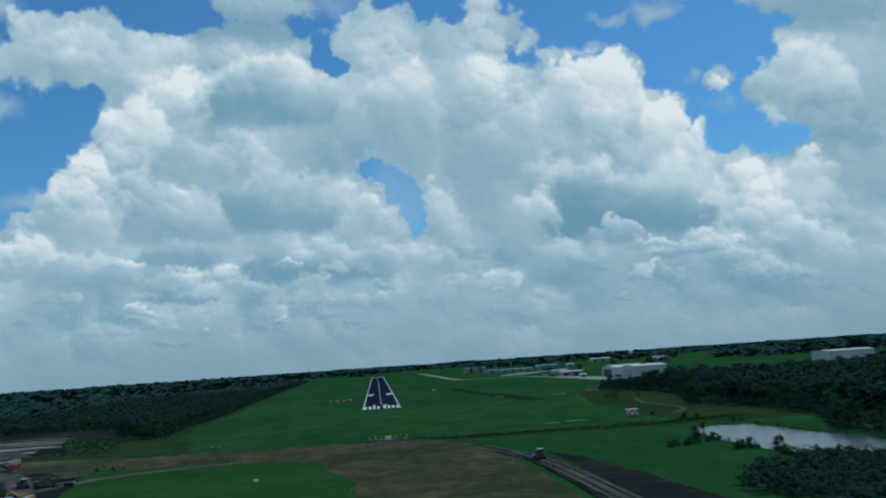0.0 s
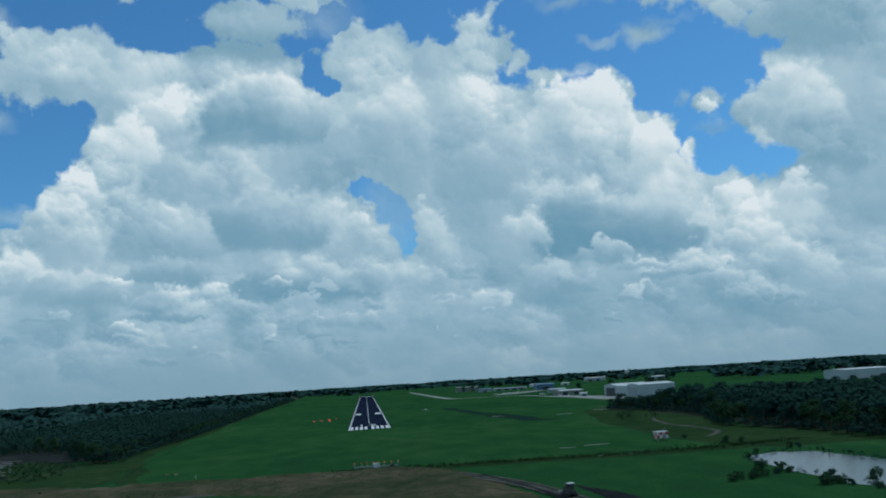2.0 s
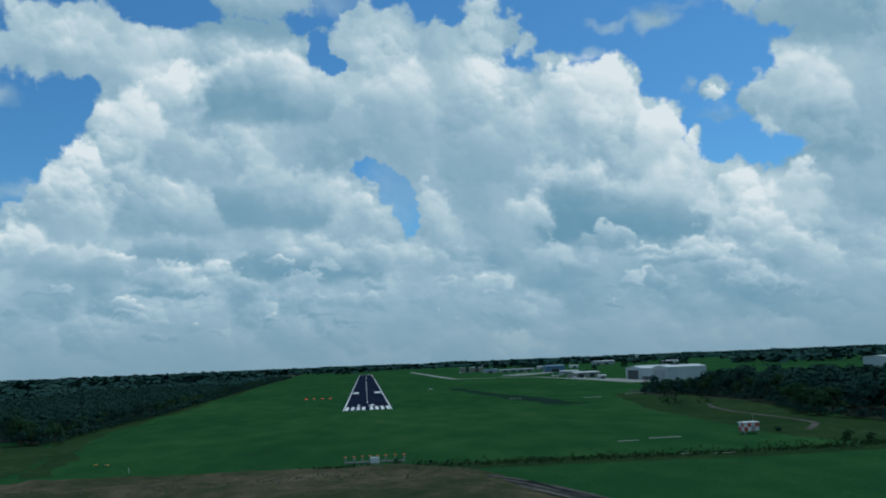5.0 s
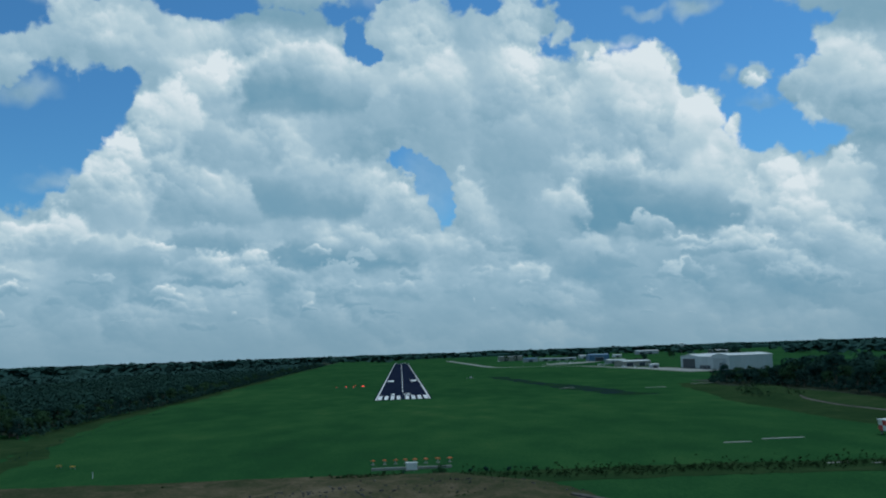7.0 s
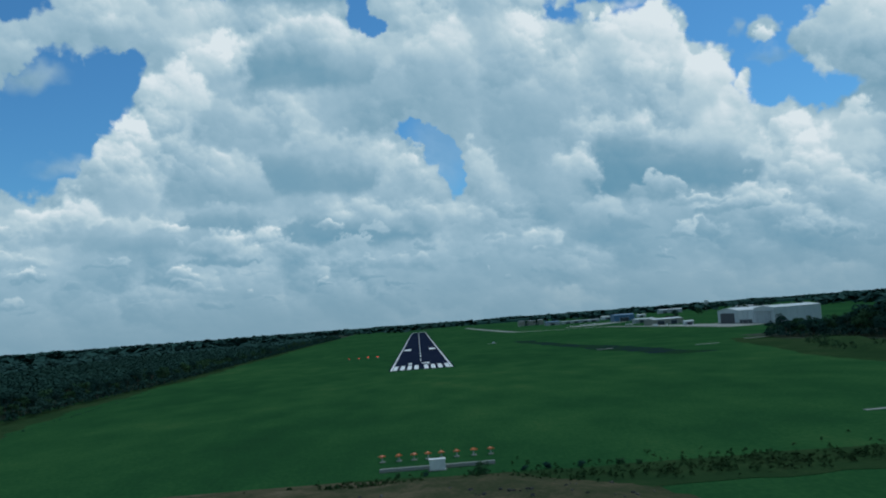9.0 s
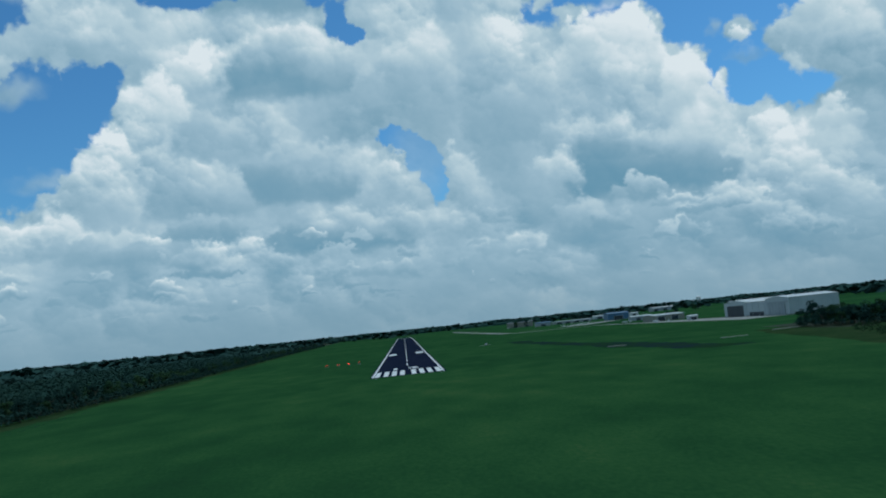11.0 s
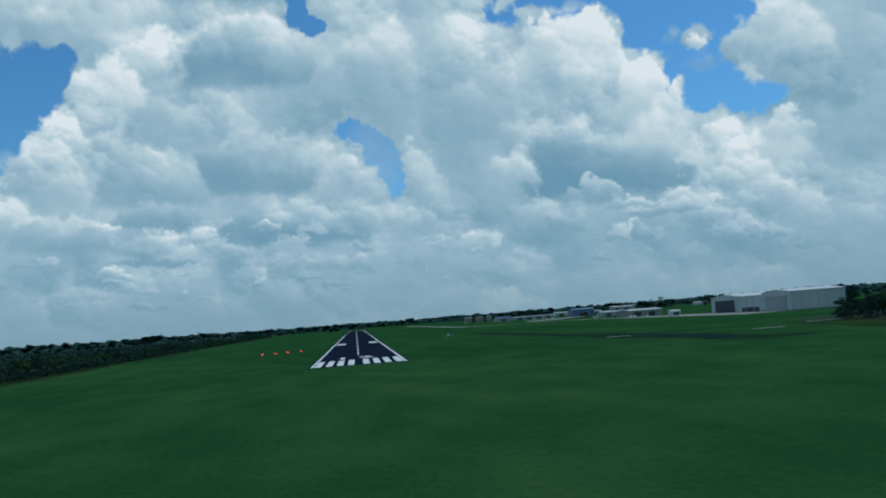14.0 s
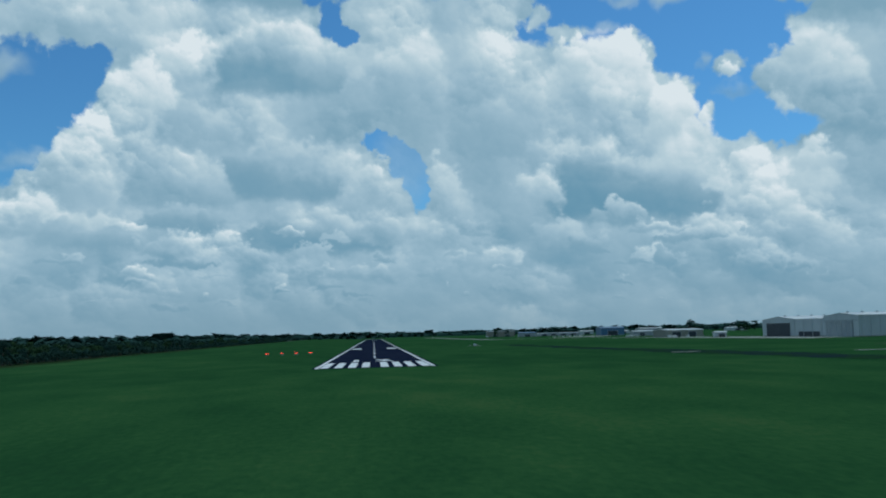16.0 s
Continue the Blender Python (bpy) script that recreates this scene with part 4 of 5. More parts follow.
# buildings ---------------------------------------------------------------
def opening(parent, x, z, w, h, y, material=DOORWAY_SHADE, name="door", label="open hangar doorway, its inner shade a dark panel", surround=WHITE_SHEET):
    """A doorway on a wall that faces -y: a dark panel painted as the shade inside, with a proud surround."""
    d = part(name, box((w, 0.12, h), (x, y - 0.02, z)), material, parent, label)
    for sx in (-1, 1):
        part("door_post", box((0.35, 0.3, h + 0.35), (x + sx * (w / 2 + 0.17), y - 0.1, z)), surround, d)
    part("door_lintel", box((w, 0.3, 0.35), (x, y - 0.1, z + h)), surround, d)
    return d


def shed(name, at, w, d, h, rise, wall, roof, label, category="hangar", doors=(), turn=0.0, ridge="x", group="airport buildings"):
    """A sheet-metal building with a low gabled roof and eaves."""
    ob = thing(name, at, label, category, group, turn)
    bm = bmesh.new()
    box((w, d, h), (0, 0, 0), 0.0, 0.0, bm)
    part("wall", bm, wall, ob)
    o = 0.5
    if ridge == "x":
        part("roof", prism([(-d / 2 - o, h + 0.01), (0, h + rise), (d / 2 + o, h + 0.01), (d / 2 + o, h + 0.3), (0, h + rise + 0.3), (-d / 2 - o, h + 0.3)], w + 2 * o), roof, ob)
        for s in (-1, 1):
            part("gable", prism([(-d / 2, h), (d / 2, h), (0, h + rise)], 0.3), wall, ob).location.x = s * (w / 2 - 0.15)
    else:
        part("roof", prism([(-w / 2 - o, h + 0.01), (0, h + rise), (w / 2 + o, h + 0.01), (w / 2 + o, h + 0.3), (0, h + rise + 0.3), (-w / 2 - o, h + 0.3)], d + 2 * o, axis="y"), roof, ob)
        for s in (-1, 1):
            part("gable", prism([(-w / 2, h), (w / 2, h), (0, h + rise)], 0.3, axis="y"), wall, ob).location.y = s * (d / 2 - 0.15)
    part("base_course", box((w + 0.12, d + 0.12, 0.6), (0, 0, 0)), CONCRETE, ob)
    for x, dw, dh in doors:
        opening(ob, x, 0.05, dw, dh, -d / 2 - 0.06)
    return ob


hangar = thing("large_hangar", (308.6, 349.5, 0), "large pale sheet-metal hangar with one dark open doorway", "hangar", "airport buildings", -87.6)
part("wall", box((122, 40, 11.6)), WHITE_SHEET, hangar)
part("hall_wall", box((39, 40.1, 1.2), (41.5, 0, 11.6)), WHITE_SHEET, hangar)
part("base_course", box((122.12, 40.12, 0.6)), CONCRETE, hangar)
for x0, x1, low, peak in ((-61, -12, 11.6, 13.9), (22, 61, 12.8, 14.5)):
    mid, half = (x0 + x1) / 2, (x1 - x0) / 2
    roof = part("roof", prism([(-half - 0.5, low + 0.01), (0, peak), (half + 0.5, low + 0.01), (half + 0.5, low + 0.3), (0, peak + 0.3), (-half - 0.5, low + 0.3)], 41, axis="y"), ROOF_SHEET, hangar)
    roof.location.x = mid
    for s in (-1, 1):
        part("gable", prism([(-half, low), (half, low), (0, peak)], 0.3, axis="y"), WHITE_SHEET, hangar).location = (mid, s * 19.85, 0)
    for k in range(4):
        part("roof_vent", box((1.2, 1.2, 1.0), (mid, -15 + k * 10, peak + 0.1), 0.08), GREY_SHEET, hangar)
part("flat_roof", box((33.6, 40.6, 0.3), (5, 0, 11.62)), ROOF_SHEET, hangar)
opening(hangar, -37.5, 0.05, 34, 9.4, -20.06)
opening(hangar, 4, 0.05, 27, 3.4, -20.06, label="low open bay, its inner shade a dark panel")
for k in range(4):
    part("wall_rib", box((0.35, 0.25, 11.2), (-14.5 + k * 11.5, -20.15, 0.1)), WHITE_SHEET, hangar)
sliding = part("sliding_door", box((30, 0.3, 9.6), (40, -20.3, 0.1)), GREY_SHEET, hangar, "pale grey closed sliding doors")
for k in range(6):
    part("door_rail", box((0.25, 0.2, 9.4), (26.5 + k * 5.4, -20.55, 0.15)), WHITE_SHEET, sliding)
part("door_track", box((37, 0.5, 0.5), (41.5, -20.4, 9.8)), GREY_SHEET, hangar)
for k in range(7):
    part("wall_rib", box((0.25, 0.3, 12.6), (61.12, -18 + k * 6.0, 0.1)), WHITE_SHEET, hangar)
shed("tan_hangar", (277, 568, 0), 33, 36, 5.8, 1.1, TAN_WALL, ROOF_SHEET, "pale tan hangar with a white roof by the apron", doors=((-9, 8, 4.4), (6, 7, 4.4)), turn=4.0)
shed("fuel_shed", (270, 452, 0), 8.5, 7, 3.6, 0.8, WHITE_SHEET, ROOF_SHEET, "small white shed with a dark opening", "shed", doors=((0.5, 5, 2.6),))
shed("blue_hangar", (333, 1010, 0), 33, 30, 10.0, 1.8, BLUE_SHEET, BLUE_SHEET, "large dull blue sheet-metal hangar", doors=((0, 14, 6),))
shed("white_hangar", (385, 1368, 0), 24, 18, 6.0, 1.2, WHITE_SHEET, ROOF_SHEET, "small white roofed hangar beyond the apron", doors=((0, 10, 4.2),))
shed("white_hangar", (451, 1356, 0), 17, 14, 5.0, 1.0, WHITE_SHEET, ROOF_SHEET, "small white roofed hangar in a field", doors=((0, 7, 3.8),))
shed("long_hangar", (626, 1760, 0), 56, 24, 8.5, 1.5, GREY_SHEET, ROOF_SHEET, "long hangar with a white roof far across the airfield", doors=((-16, 10, 5), (6, 10, 5)))
shed("grey_shed", (240, 1160, 0), 26, 16, 6.0, 1.2, GREY_SHEET, BLUE_SHEET, "low grey shed with a bluish roof", "shed", doors=((0, 8, 3.8),))
shed("tan_building", (230, 1385, 0), 50, 18, 9.5, 0.6, TAN_WALL, GREY_SHEET, "tan terminal building behind two round trees", "terminal", doors=((-10, 8, 3.5), (12, 8, 3.5)))
shed("grey_shed", (298, 740, 0), 26, 16, 5.0, 1.0, GREY_SHEET, ROOF_SHEET, "grey shed with a pale roof near the apron", "shed", doors=((-4, 6, 3.6),))
shed("low_hangar", (300, 1210, 0), 70, 16, 4.2, 0.9, GREY_SHEET, GREY_SHEET, "long low grey hangar row behind the parking apron", doors=((-24, 9, 3.2), (-8, 9, 3.2), (8, 9, 3.2), (24, 9, 3.2)))
shed("warehouse", (625, 440, 0), 62, 50, 12.0, 1.2, WHITE_SHEET, ROOF_SHEET, "long white warehouse behind the wood", "warehouse", doors=((-20, 8, 5), (20, 8, 5)), group="")
shed("farm_shed", (700, 1450, 0), 40, 16, 6, 1.2, WHITE_SHEET, ROOF_SHEET, "small white roofed shed in far fields", "shed", doors=((0, 8, 4),), group="")
tank = thing("water_tower", (700, 1700, 0), "pale water tower far behind the airport", "water tower")
for a in range(4):
    part("leg", tube((math.cos(a * 1.57) * 4, math.sin(a * 1.57) * 4, 0), (math.cos(a * 1.57) * 3, math.sin(a * 1.57) * 3, 18), 0.4), WHITE, tank)
part("tank", tube((0, 0, 18), (0, 0, 24), 5.5, 5.5, 20), WHITE, tank)
part("cap", tube((0, 0, 24), (0, 0, 26), 5.5, 0.6, 20), WHITE, tank)


# parked aircraft and vehicles ---------------------------------------------
def light_aircraft(at, turn):
    ob = thing("light_aircraft", at, "small white light aircraft parked on the apron", "aircraft", "parked aircraft", turn)
    body = bmesh.new()
    prev = None
    for s, r, z in ((-1.6, 0.25, 1.25), (-1.2, 0.52, 1.25), (0.2, 0.68, 1.35), (1.6, 0.62, 1.4), (3.6, 0.3, 1.45), (5.6, 0.12, 1.55)):
        ring = [body.verts.new((s, r * math.cos(k * 0.7854) * 0.85, z + r * math.sin(k * 0.7854))) for k in range(8)]
        if prev:
            for k in range(8):
                body.faces.new((prev[k], prev[(k + 1) % 8], ring[(k + 1) % 8], ring[k]))
        else:
            body.faces.new(ring[::-1])
        prev = ring
    body.faces.new(prev)
    bmesh.ops.recalc_face_normals(body, faces=body.faces)
    part("fuselage", body, WHITE, ob)
    part("wing", box((1.45, 10.8, 0.16), (0.7, 0, 2.05), 0.06), WHITE, ob)
    part("tailplane", box((0.9, 3.4, 0.1), (5.3, 0, 1.6), 0.03), WHITE, ob)
    part("fin", prism([(4.7, 1.6), (5.7, 1.6), (5.8, 2.9), (5.3, 2.9)], 0.12, axis="y"), WHITE, ob)
    part("windscreen", box((0.8, 1.0, 0.45), (-0.2, 0, 1.65), 0.1), GLASS_DARK, ob)
    for x, y in ((-1.0, 0), (1.2, 1.2), (1.2, -1.2)):
        part("wheel", tube((x, y - 0.09, 0.22), (x, y + 0.09, 0.22), 0.22, 0.22, 12), RUBBER, ob)
        part("strut", tube((x, y, 0.25), (x, y * 0.5, 1.0), 0.05), STEEL, ob)
    return ob


plane = light_aircraft((218, 838, 0.07), 70)
for x, y, turn in ((229, 840, 80), (240, 852, 70), (250, 866, 95), (262, 890, 60), (252, 610, 80), (256, 640, 100)):
    copy_thing(plane, pose(x, y, 0.07, 0, 0, turn))


def van(at, turn, paint, label):
    ob = thing("van", at, label, "vehicle", "parked vehicles", turn)
    part("body", prism([(-2.6, 0.35), (2.5, 0.35), (2.6, 0.9), (1.9, 1.1), (1.2, 1.9), (-2.6, 1.95)], 1.9, axis="y"), paint, ob)
    part("windscreen", prism([(1.75, 1.2), (1.82, 1.2), (1.3, 1.85), (1.22, 1.85)], 1.6, axis="y"), GLASS_DARK, ob)
    for x in (-1.7, 1.7):
        for y in (-0.85, 0.85):
            part("wheel", tube((x, y - 0.12, 0.35), (x, y + 0.12, 0.35), 0.35, 0.35, 12), RUBBER, ob)
    return ob


car = van((276, 470, 0.02), 80, WHITE, "white van parked near the hangars")
for x, y, turn in ((252, 505, 30), (256, 530, 90), (262, 500, 75), (258, 660, 0), (200, 1330, 0)):
    copy_thing(car, pose(x, y, 0.0, 0, 0, turn))


# localizer: row of orange antennas, concrete beam, cabinet, chequered hut ---
def antenna(at):
    ob = thing("localizer_antenna", at, "orange antenna on a short post in the grass", "antenna", "row of orange antennas")
    part("post", tube((0, 0, 0), (0, 0, 0.9), 0.09, 0.07, 8), STEEL, ob)
    part("boom", box((0.25, 1.8, 0.25), (0, 0.1, 0.85), 0.05), ORANGE, ob)
    for k in range(5):
        part("element", box((1.15 - 0.15 * k, 0.1, 0.1), (0, -0.6 + 0.32 * k, 0.94), 0.02), ORANGE, ob)
    part("foot", box((0.9, 0.9, 0.12), (0, 0, 0), 0.03), CONCRETE, ob)
    return ob


first = antenna((-7.6, -285, 0))
for x in (-4.9, -2.4, -0.1, 2.1, 4.6, 7.4, 10.2):
    copy_thing(first, pose(x, -285, 0))
beam = thing("concrete_beam", (1.2, -295, 0), "long low whitish concrete beam behind the antennas", "beam")
for k in range(6):
    part("segment", box((2.9, 0.7, 0.55), (-7.4 + 2.96 * k, 0, 0), 0.05), CONCRETE, beam)
cabinet = thing("equipment_cabinet", (1.2, -296.6, 0), "white metal equipment cabinet beside the beam", "cabinet")
part("body", box((2.4, 1.3, 1.5), (0, 0, 0.1), 0.06), WHITE, cabinet)
part("plinth", box((2.7, 1.6, 0.12), (0, 0, 0)), CONCRETE, cabinet)
part("door", box((1.0, 0.05, 1.2), (-0.5, -0.67, 0.25), 0.01), WHITE, cabinet)
part("handle", box((0.05, 0.06, 0.2), (-0.12, -0.72, 0.8), 0.01), STEEL, cabinet)
part("roof", box((2.6, 1.5, 0.1), (0, 0, 1.6), 0.03), WHITE, cabinet)

hut = thing("equipment_hut", (127.5, -265, 0), "red and white chequered equipment hut on short legs", "hut", turn=4)
HUT_W, HUT_D, HUT_H = 5.4, 3.6, 2.7
part("body", box((HUT_W, HUT_D, HUT_H), (0, 0, 1.0)), WHITE, hut)
part("roof", box((HUT_W + 0.5, HUT_D + 0.5, 0.22), (0, 0, 1.0 + HUT_H), 0.05), WHITE, hut)
for i in range(4):
    for j in range(2):
        if (i + j) % 2 == 0:
            part("red_panel", box((HUT_W / 4, 0.03, HUT_H / 2), (-HUT_W / 2 + HUT_W / 8 + i * HUT_W / 4, -HUT_D / 2 - 0.02, 1.0 + j * HUT_H / 2)), RED, hut)
for j in range(2):
    part("red_panel", box((0.03, HUT_D / 2, HUT_H / 2), (-HUT_W / 2 - 0.02, -HUT_D / 4 + (j == 0) * HUT_D / 2, 1.0 + j * HUT_H / 2)), RED, hut)
part("door", box((0.9, 0.05, 2.0), (0.7, -HUT_D / 2 - 0.05, 1.05), 0.01), GREY_SHEET, hut)
for sx in (-1, 1):
    for sy in (-1, 1):
        part("leg", box((0.5, 0.5, 1.0), (sx * 2.2, sy * 1.3, 0), 0.02), CONCRETE, hut)
part("mast", tube((2.4, 1.4, 3.9), (2.4, 1.4, 6.2), 0.05, 0.03), STEEL, hut)

# approach slope lights beside the runway, small lights and posts in the grass
def slope_light(at):
    ob = thing("slope_light", at, "low dark approach light unit glowing red", "light", "row of approach slope lights")
    housing = part("housing", box((1.3, 1.0, 0.45), (0, 0, 0.5), 0.08), DARK_PAINT, ob)
    part("hood", box((1.4, 0.5, 0.06), (0, -0.62, 0.93), 0.02), DARK_PAINT, housing)
    for k in range(3):
        part("lens", tube((-0.45 + 0.45 * k, -0.58, 0.72), (-0.45 + 0.45 * k, -0.48, 0.72), 0.13, 0.13, 12), RED_LAMP, housing, "glowing red lens")
    for sx in (-1, 1):
        for sy in (-1, 1):
            part("leg", tube((sx * 0.6, sy * 0.4, 0.1), (sx * 0.6, sy * 0.4, 0.55), 0.05), STEEL, ob)
    part("foot", box((2.0, 1.7, 0.12), (0, 0, 0), 0.03), CONCRETE, ob)
    return ob


slope = slope_light((-30.5, 203, 0))
for x in (-37.2, -44, -51):
    copy_thing(slope, pose(x, 203, 0))
for x, y in ((-86, -266), (-82, -268)):
    lamp = thing("field_light", (x, y, 0), "low yellowish field light unit in the grass", "light", "pair of field lights")
    part("housing", box((1.3, 0.5, 0.35), (0, 0, 0.4), 0.1), YELLOW, lamp)
    for sx in (-1, 1):
        part("leg", tube((sx * 0.5, 0, 0), (sx * 0.5, 0, 0.5), 0.06), STEEL, lamp)
post = thing("marker_post", (-70, -289, 0), "thin whitish marker post in the grass", "post")
part("shaft", tube((0, 0, 0), (0, 0, 1.5), 0.1, 0.08), WHITE, post)
part("cap", tube((0, 0, 1.5), (0, 0, 1.6), 0.11, 0.05), STEEL, post)
for x, y in ((63.4, 332),):
    sign = thing("taxi_sign", (x, y, 0), "low pale sign board in the grass", "sign")
    part("panel", box((2.2, 0.25, 0.9), (0, 0, 0.3), 0.04), WHITE, sign)
    part("foot", box((2.4, 0.6, 0.3), (0, 0, 0), 0.03), CONCRETE, sign)


# machines in the sand pit ---------------------------------------------------
def bulldozer(at, turn, paint, label):
    ob = thing("bulldozer", at, label, "bulldozer", "earth-moving machines", turn)
    part("chassis", box((4.2, 2.0, 1.1), (0, 0, 0.7), 0.1), paint, ob)
    part("bonnet", box((2.0, 1.5, 0.9), (1.2, 0, 1.7), 0.12), paint, ob)
    cab = part("cab", box((1.6, 1.7, 1.6), (-0.7, 0, 1.75), 0.1), paint, ob)
    part("window", box((1.3, 1.74, 0.8), (-0.7, 0, 2.35), 0.02), GLASS_DARK, cab)
    part("roof", box((1.9, 2.0, 0.15), (-0.7, 0, 3.35), 0.05), WHITE, cab)
    part("exhaust", tube((1.4, 0.4, 2.5), (1.4, 0.4, 3.6), 0.08), RUBBER, ob)
    for sy in (-1, 1):
        part("crawler", prism([(-2.1, 0.3), (-1.8, 0.0), (1.8, 0.0), (2.2, 0.45), (1.8, 1.0), (-1.8, 1.0)], 0.6, axis="y"), RUBBER, ob).location.y = sy * 1.25
        part("push_arm", box((2.6, 0.18, 0.25), (1.9, sy * 1.65, 0.5)), paint, ob)
    part("blade", prism([(3.1, 0.05), (3.3, 0.1), (3.15, 0.7), (3.35, 1.3), (3.2, 1.3), (2.98, 0.7)], 3.8, axis="y"), STEEL, ob)
    return ob


def excavator(at, turn, paint, label):
    ob = thing("excavator", at, label, "excavator", "earth-moving machines", turn)
    for sy in (-1, 1):
        part("crawler", prism([(-2.2, 0.4), (-1.9, 0.0), (1.9, 0.0), (2.2, 0.4), (1.9, 0.9), (-1.9, 0.9)], 0.6, axis="y"), RUBBER, ob).location.y = sy * 1.2
    part("turntable", tube((0, 0, 0.7), (0, 0, 1.2), 1.0, 1.0, 16), STEEL, ob)
    part("house", box((3.6, 2.6, 1.2), (-0.6, 0, 1.2), 0.12), paint, ob)
    cab = part("cab", box((1.5, 1.1, 1.6), (0.7, 0.75, 1.6), 0.1), paint, ob)
    part("window", box((1.54, 0.9, 0.9), (0.72, 0.75, 2.1), 0.02), GLASS_DARK, cab)
    part("boom", tube((0.9, -0.3, 1.8), (4.2, -0.3, 4.4), 0.32, 0.25, 6), paint, ob)
    part("stick", tube((4.2, -0.3, 4.4), (6.2, -0.3, 2.0), 0.24, 0.18, 6), paint, ob)
    part("ram", tube((1.6, -0.3, 1.9), (3.0, -0.3, 3.7), 0.1, 0.08, 6), STEEL, ob)
    part("bucket", prism([(5.7, 2.0), (6.4, 1.9), (6.3, 1.0), (5.5, 0.9), (5.9, 1.4)], 1.1, axis="y"), STEEL, ob).location.y = -0.3
    return ob


def dump_truck(at, turn, paint, label):
    ob = thing("dump_truck", at, label, "truck", "earth-moving machines", turn)
    part("chassis", box((8.0, 1.6, 0.5), (0, 0, 0.9), 0.05), STEEL, ob)
    cab = part("cab", box((2.0, 2.4, 1.9), (3.2, 0, 1.3), 0.15), paint, ob)
    part("window", box((0.1, 2.0, 0.8), (4.18, 0, 2.1), 0.02), GLASS_DARK, cab)
    part("bed", prism([(-4.2, 2.0), (1.8, 1.4), (2.0, 3.0), (-4.4, 3.0)], 2.7, axis="y"), paint, ob)
    for x in (-2.8, -1.2, 3.0):
        for sy in (-1, 1):
            part("wheel", tube((x, sy * 1.3 - 0.25, 0.7), (x, sy * 1.3 + 0.25, 0.7), 0.7, 0.7, 16), RUBBER, ob)
    return ob


for k in range(7):
    strip("sand_ridge", [(-262 + 9 * k, -92 - 17 * k), (-236 + 8 * k, -86 - 18 * k), (-206 + 5 * k, -98 - 17 * k)], 3.2 - 0.2 * k, 0.14, SAND, "low pale ridge of dumped sand", "sand", 1.2, 30.0 + k, 2.0)
for k, line in enumerate(([(-150, -330), (-134, -318), (-122, -300), (-112, -296)], [(-186, -240), (-168, -236), (-150, -206), (-146, -184)])):
    strip("wheel_rut", line, 1.6, 0.17, TRACK, "pale wheel rut pressed into the pit floor", "track", 0.7, 50.0 + k, 2.0)
for k in (-1, 1):
    strip("wheel_rut", [(14 + k * 1.5, -322), (30 + k * 1.5, -344), (41 + k * 1.5, -372), (48 + k * 1.6, -400), (52 + k * 1.6, -430), (54 + k * 1.6, -470), (55 + k * 1.6, -520), (56 + k * 1.6, -760)], 0.9, 0.37, MUD, "dark wheel rut along the haul road", "track", 0.3, 60.0 + k)
bulldozer((50.5, -419, 0.35), 100, DARK_PAINT, "worn dark bulldozer on the haul road")
excavator((-124, -387, 0.1), 20, DARK_PAINT, "dark excavator standing on the pit track")
bulldozer((-131, -385, 0.05), 150, DARK_PAINT, "dark bulldozer beside the pit track")
dump_truck((-116, -388, 0.1), 190, DARK_PAINT, "dark truck waiting beside the excavator")
dump_truck((-118, -438, 0.1), 35, GREY_SHEET, "grey dump truck on the pit road")
excavator((-113, -430, 0.1), 200, YELLOW, "yellow excavator in the sand pit")
bulldozer((-108, -442, 0.1), 80, DARK_PAINT, "dark bulldozer at the pit's edge")
dump_truck((-170, -294, 0.1), 75, GREY_SHEET, "dusty grey truck among sand heaps")
van((-166, -302, 0.1), 20, RED, "red van among sand heaps")
crate = thing("white_box", (-44, -419, 0), "small white box lying in the grass field", "box")
part("body", box((1.5, 0.9, 0.7), (0, 0, 0.02), 0.05), WHITE, crate)
part("lid", box((1.6, 1.0, 0.1), (0, 0, 0.72), 0.03), WHITE, crate)
for k, (x, y, w, h) in enumerate(((-196, -236, 9, 3.2), (-178, -222, 8, 2.6), (-150, -352, 7, 1.8), (-128, -412, 6, 1.6), (-205, -330, 14, 3.0), (-138, -446, 8, 2.4), (-190, -318, 8, 2.2), (-150, -392, 7, 2.0))):
    ring = [(x + w * math.cos(a * 0.628) * 1.5, y + w * math.sin(a * 0.628)) for a in range(10)]
    heap("sand_heap", ring, h, w * 0.8, 0.7, 1.4, (TRACK, MUD)[k % 2], "heap of grey sand and earth", "heap", 20.0 + k, 0.05)


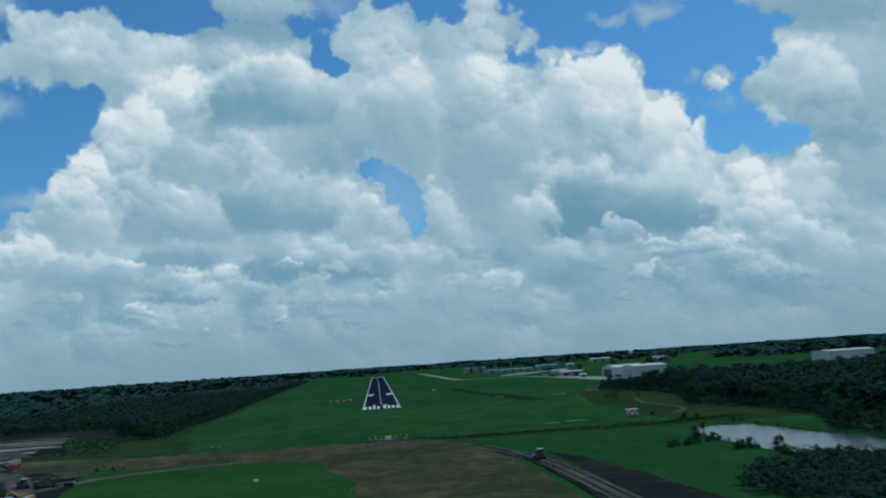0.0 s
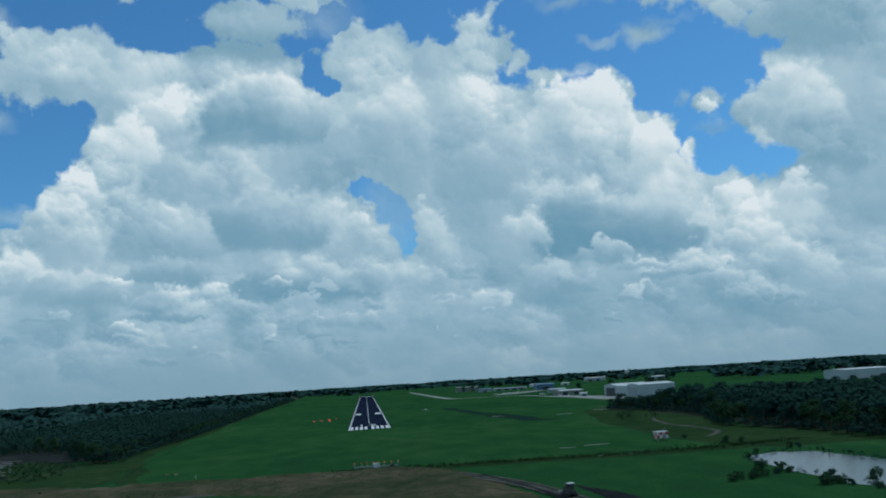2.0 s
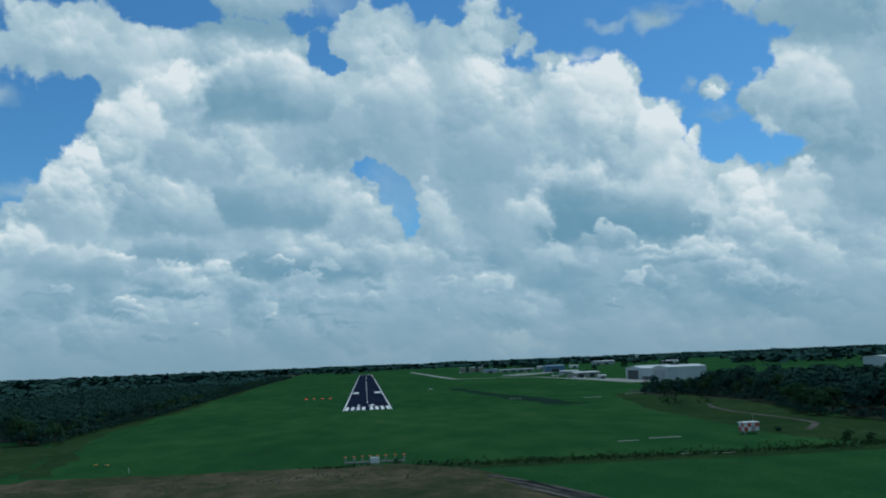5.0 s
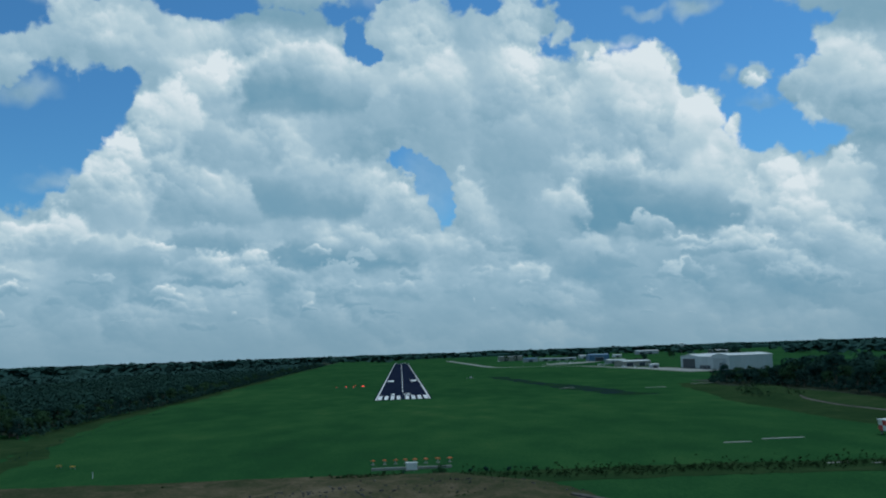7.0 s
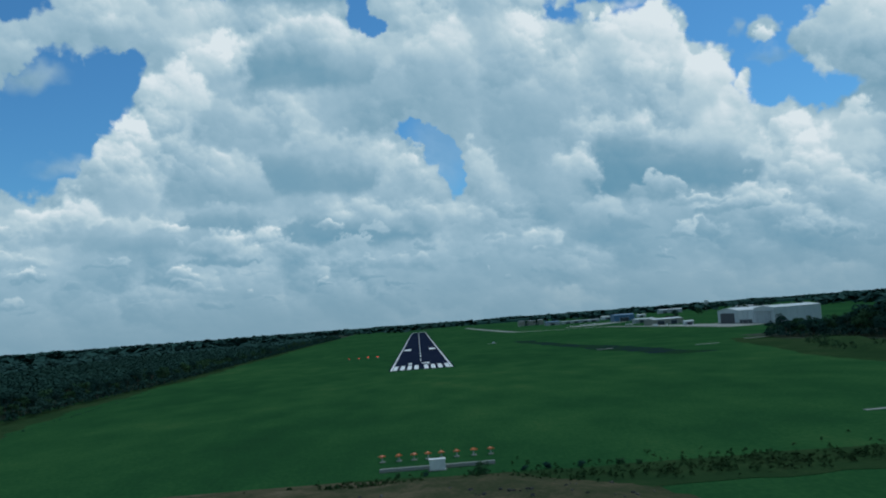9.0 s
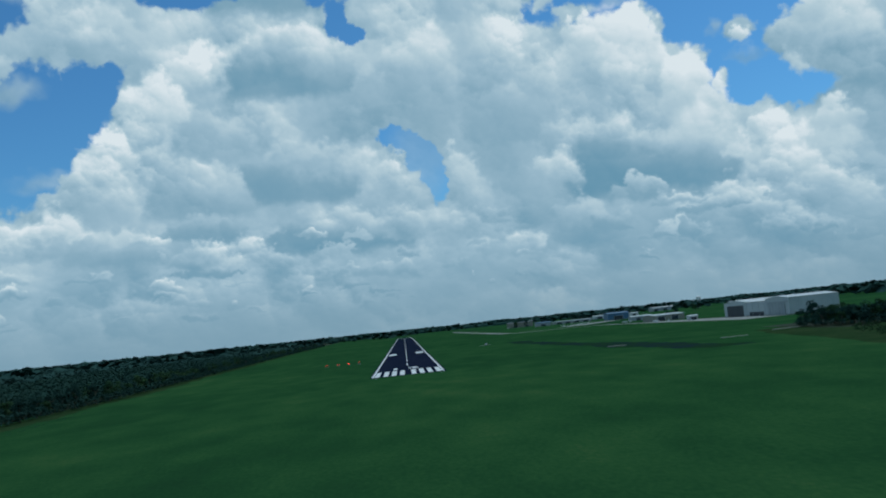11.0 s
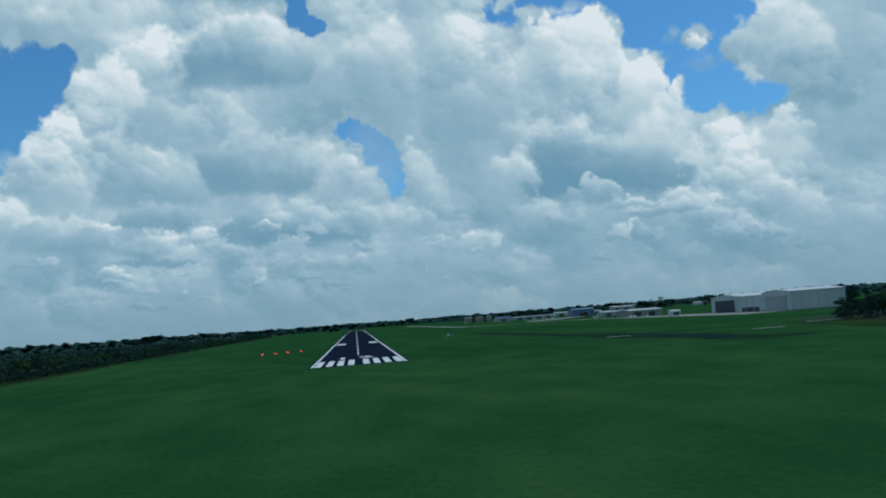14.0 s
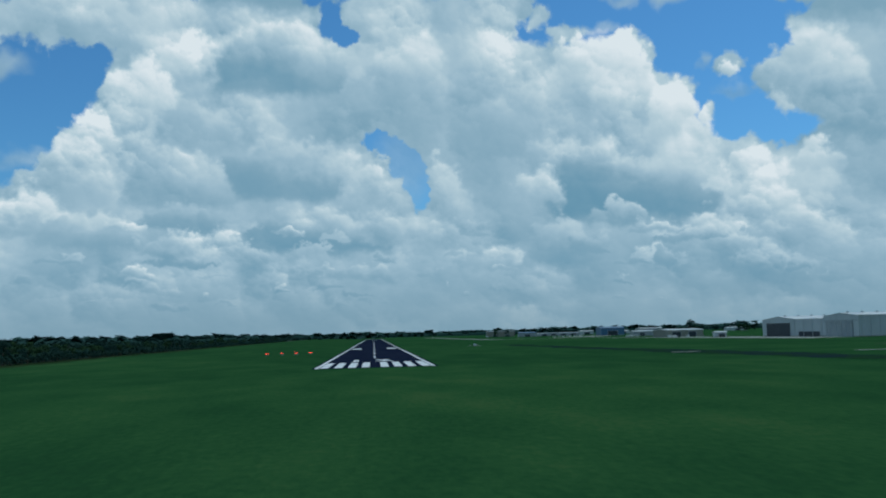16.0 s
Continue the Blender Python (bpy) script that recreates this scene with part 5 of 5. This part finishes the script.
# grass and weeds ------------------------------------------------------------
def weeds(name, spots, size, material, label, seed, height=0.5):
    """Tufts of grass and weeds, joined."""
    r = np.random.default_rng(seed)
    p = np.array(spots)
    n = len(p)
    k = 5
    pos = np.repeat(p, k, axis=0) + r.normal(scale=size * 0.6, size=(n * k, 2))
    a = r.uniform(0, 6.283, n * k)
    s = size * r.uniform(0.4, 1.0, n * k)
    h = height * r.uniform(0.5, 1.3, n * k)
    dx, dy = np.cos(a) * s, np.sin(a) * s
    tilt = r.normal(scale=height * 0.4, size=(n * k, 2))
    z0 = np.full(n * k, 0.02)
    quad = np.stack([np.stack([pos[:, 0] - dx, pos[:, 1] - dy, z0], 1), np.stack([pos[:, 0] + dx, pos[:, 1] + dy, z0], 1), np.stack([pos[:, 0] + dx * 0.5 + tilt[:, 0], pos[:, 1] + dy * 0.5 + tilt[:, 1], h], 1), np.stack([pos[:, 0] - dx * 0.6 + tilt[:, 0], pos[:, 1] - dy * 0.6 + tilt[:, 1], h * 0.8], 1)], 1)
    ob = new(name, mesh_of(name, quad.reshape(-1, 3), np.arange(n * k * 4).reshape(-1, 4), material))
    return tagged(ob, label, "grass", kind="stuff")


weeds("bank_weeds", [(x, float(rng.uniform(-345, -306))) for x in np.arange(-124, 14, 0.8)], 0.6, ROUGH_GRASS, "sparse weeds on the earth bank", 64, 0.7)


def rubble(name, spots, size, material, label, seed):
    """Broken stones and clods, joined."""
    r = np.random.default_rng(seed)
    verts, faces = [], []
    for x, y, z in spots:
        s = size * r.uniform(0.3, 1.3)
        ring = [(math.cos(a) * s * r.uniform(0.6, 1.1), math.sin(a) * s * r.uniform(0.6, 1.1)) for a in np.arange(5) * 1.257 + r.uniform(0, 1)]
        n = len(verts)
        verts += [(x + u, y + v, z - 0.2) for u, v in ring] + [(x + u * 0.6, y + v * 0.6, z + s * r.uniform(0.3, 0.6)) for u, v in ring]
        faces += [(n + i, n + (i + 1) % 5, n + 5 + (i + 1) % 5, n + 5 + i) for i in range(5)] + [tuple(n + 5 + i for i in range(5))]
    me = bpy.data.meshes.new(name)
    me.from_pydata(verts, [], faces)
    me.materials.append(material)
    return tagged(new(name, me), label, "rubble", kind="stuff")


_r = np.random.default_rng(77)
bank_spots = []
for cx, cy, n in ((-48, -338, 26), (-20, -336, 40), (-8, -332, 46), (8, -326, 30), (-80, -340, 24), (24, -332, 16), (-100, -345, 20)):
    for i in range(n):
        x, y = cx + _r.normal(0, 7), cy + _r.normal(0, 4)
        down = bpy.data.objects["spoil_bank"].ray_cast((x, y, 30), (0, 0, -1))
        if down[0]:
            bank_spots.append((x, y, down[1].z))
rubble("bank_rubble", bank_spots, 0.42, TRACK, "grey broken stones and clods on the earth bank", 78)
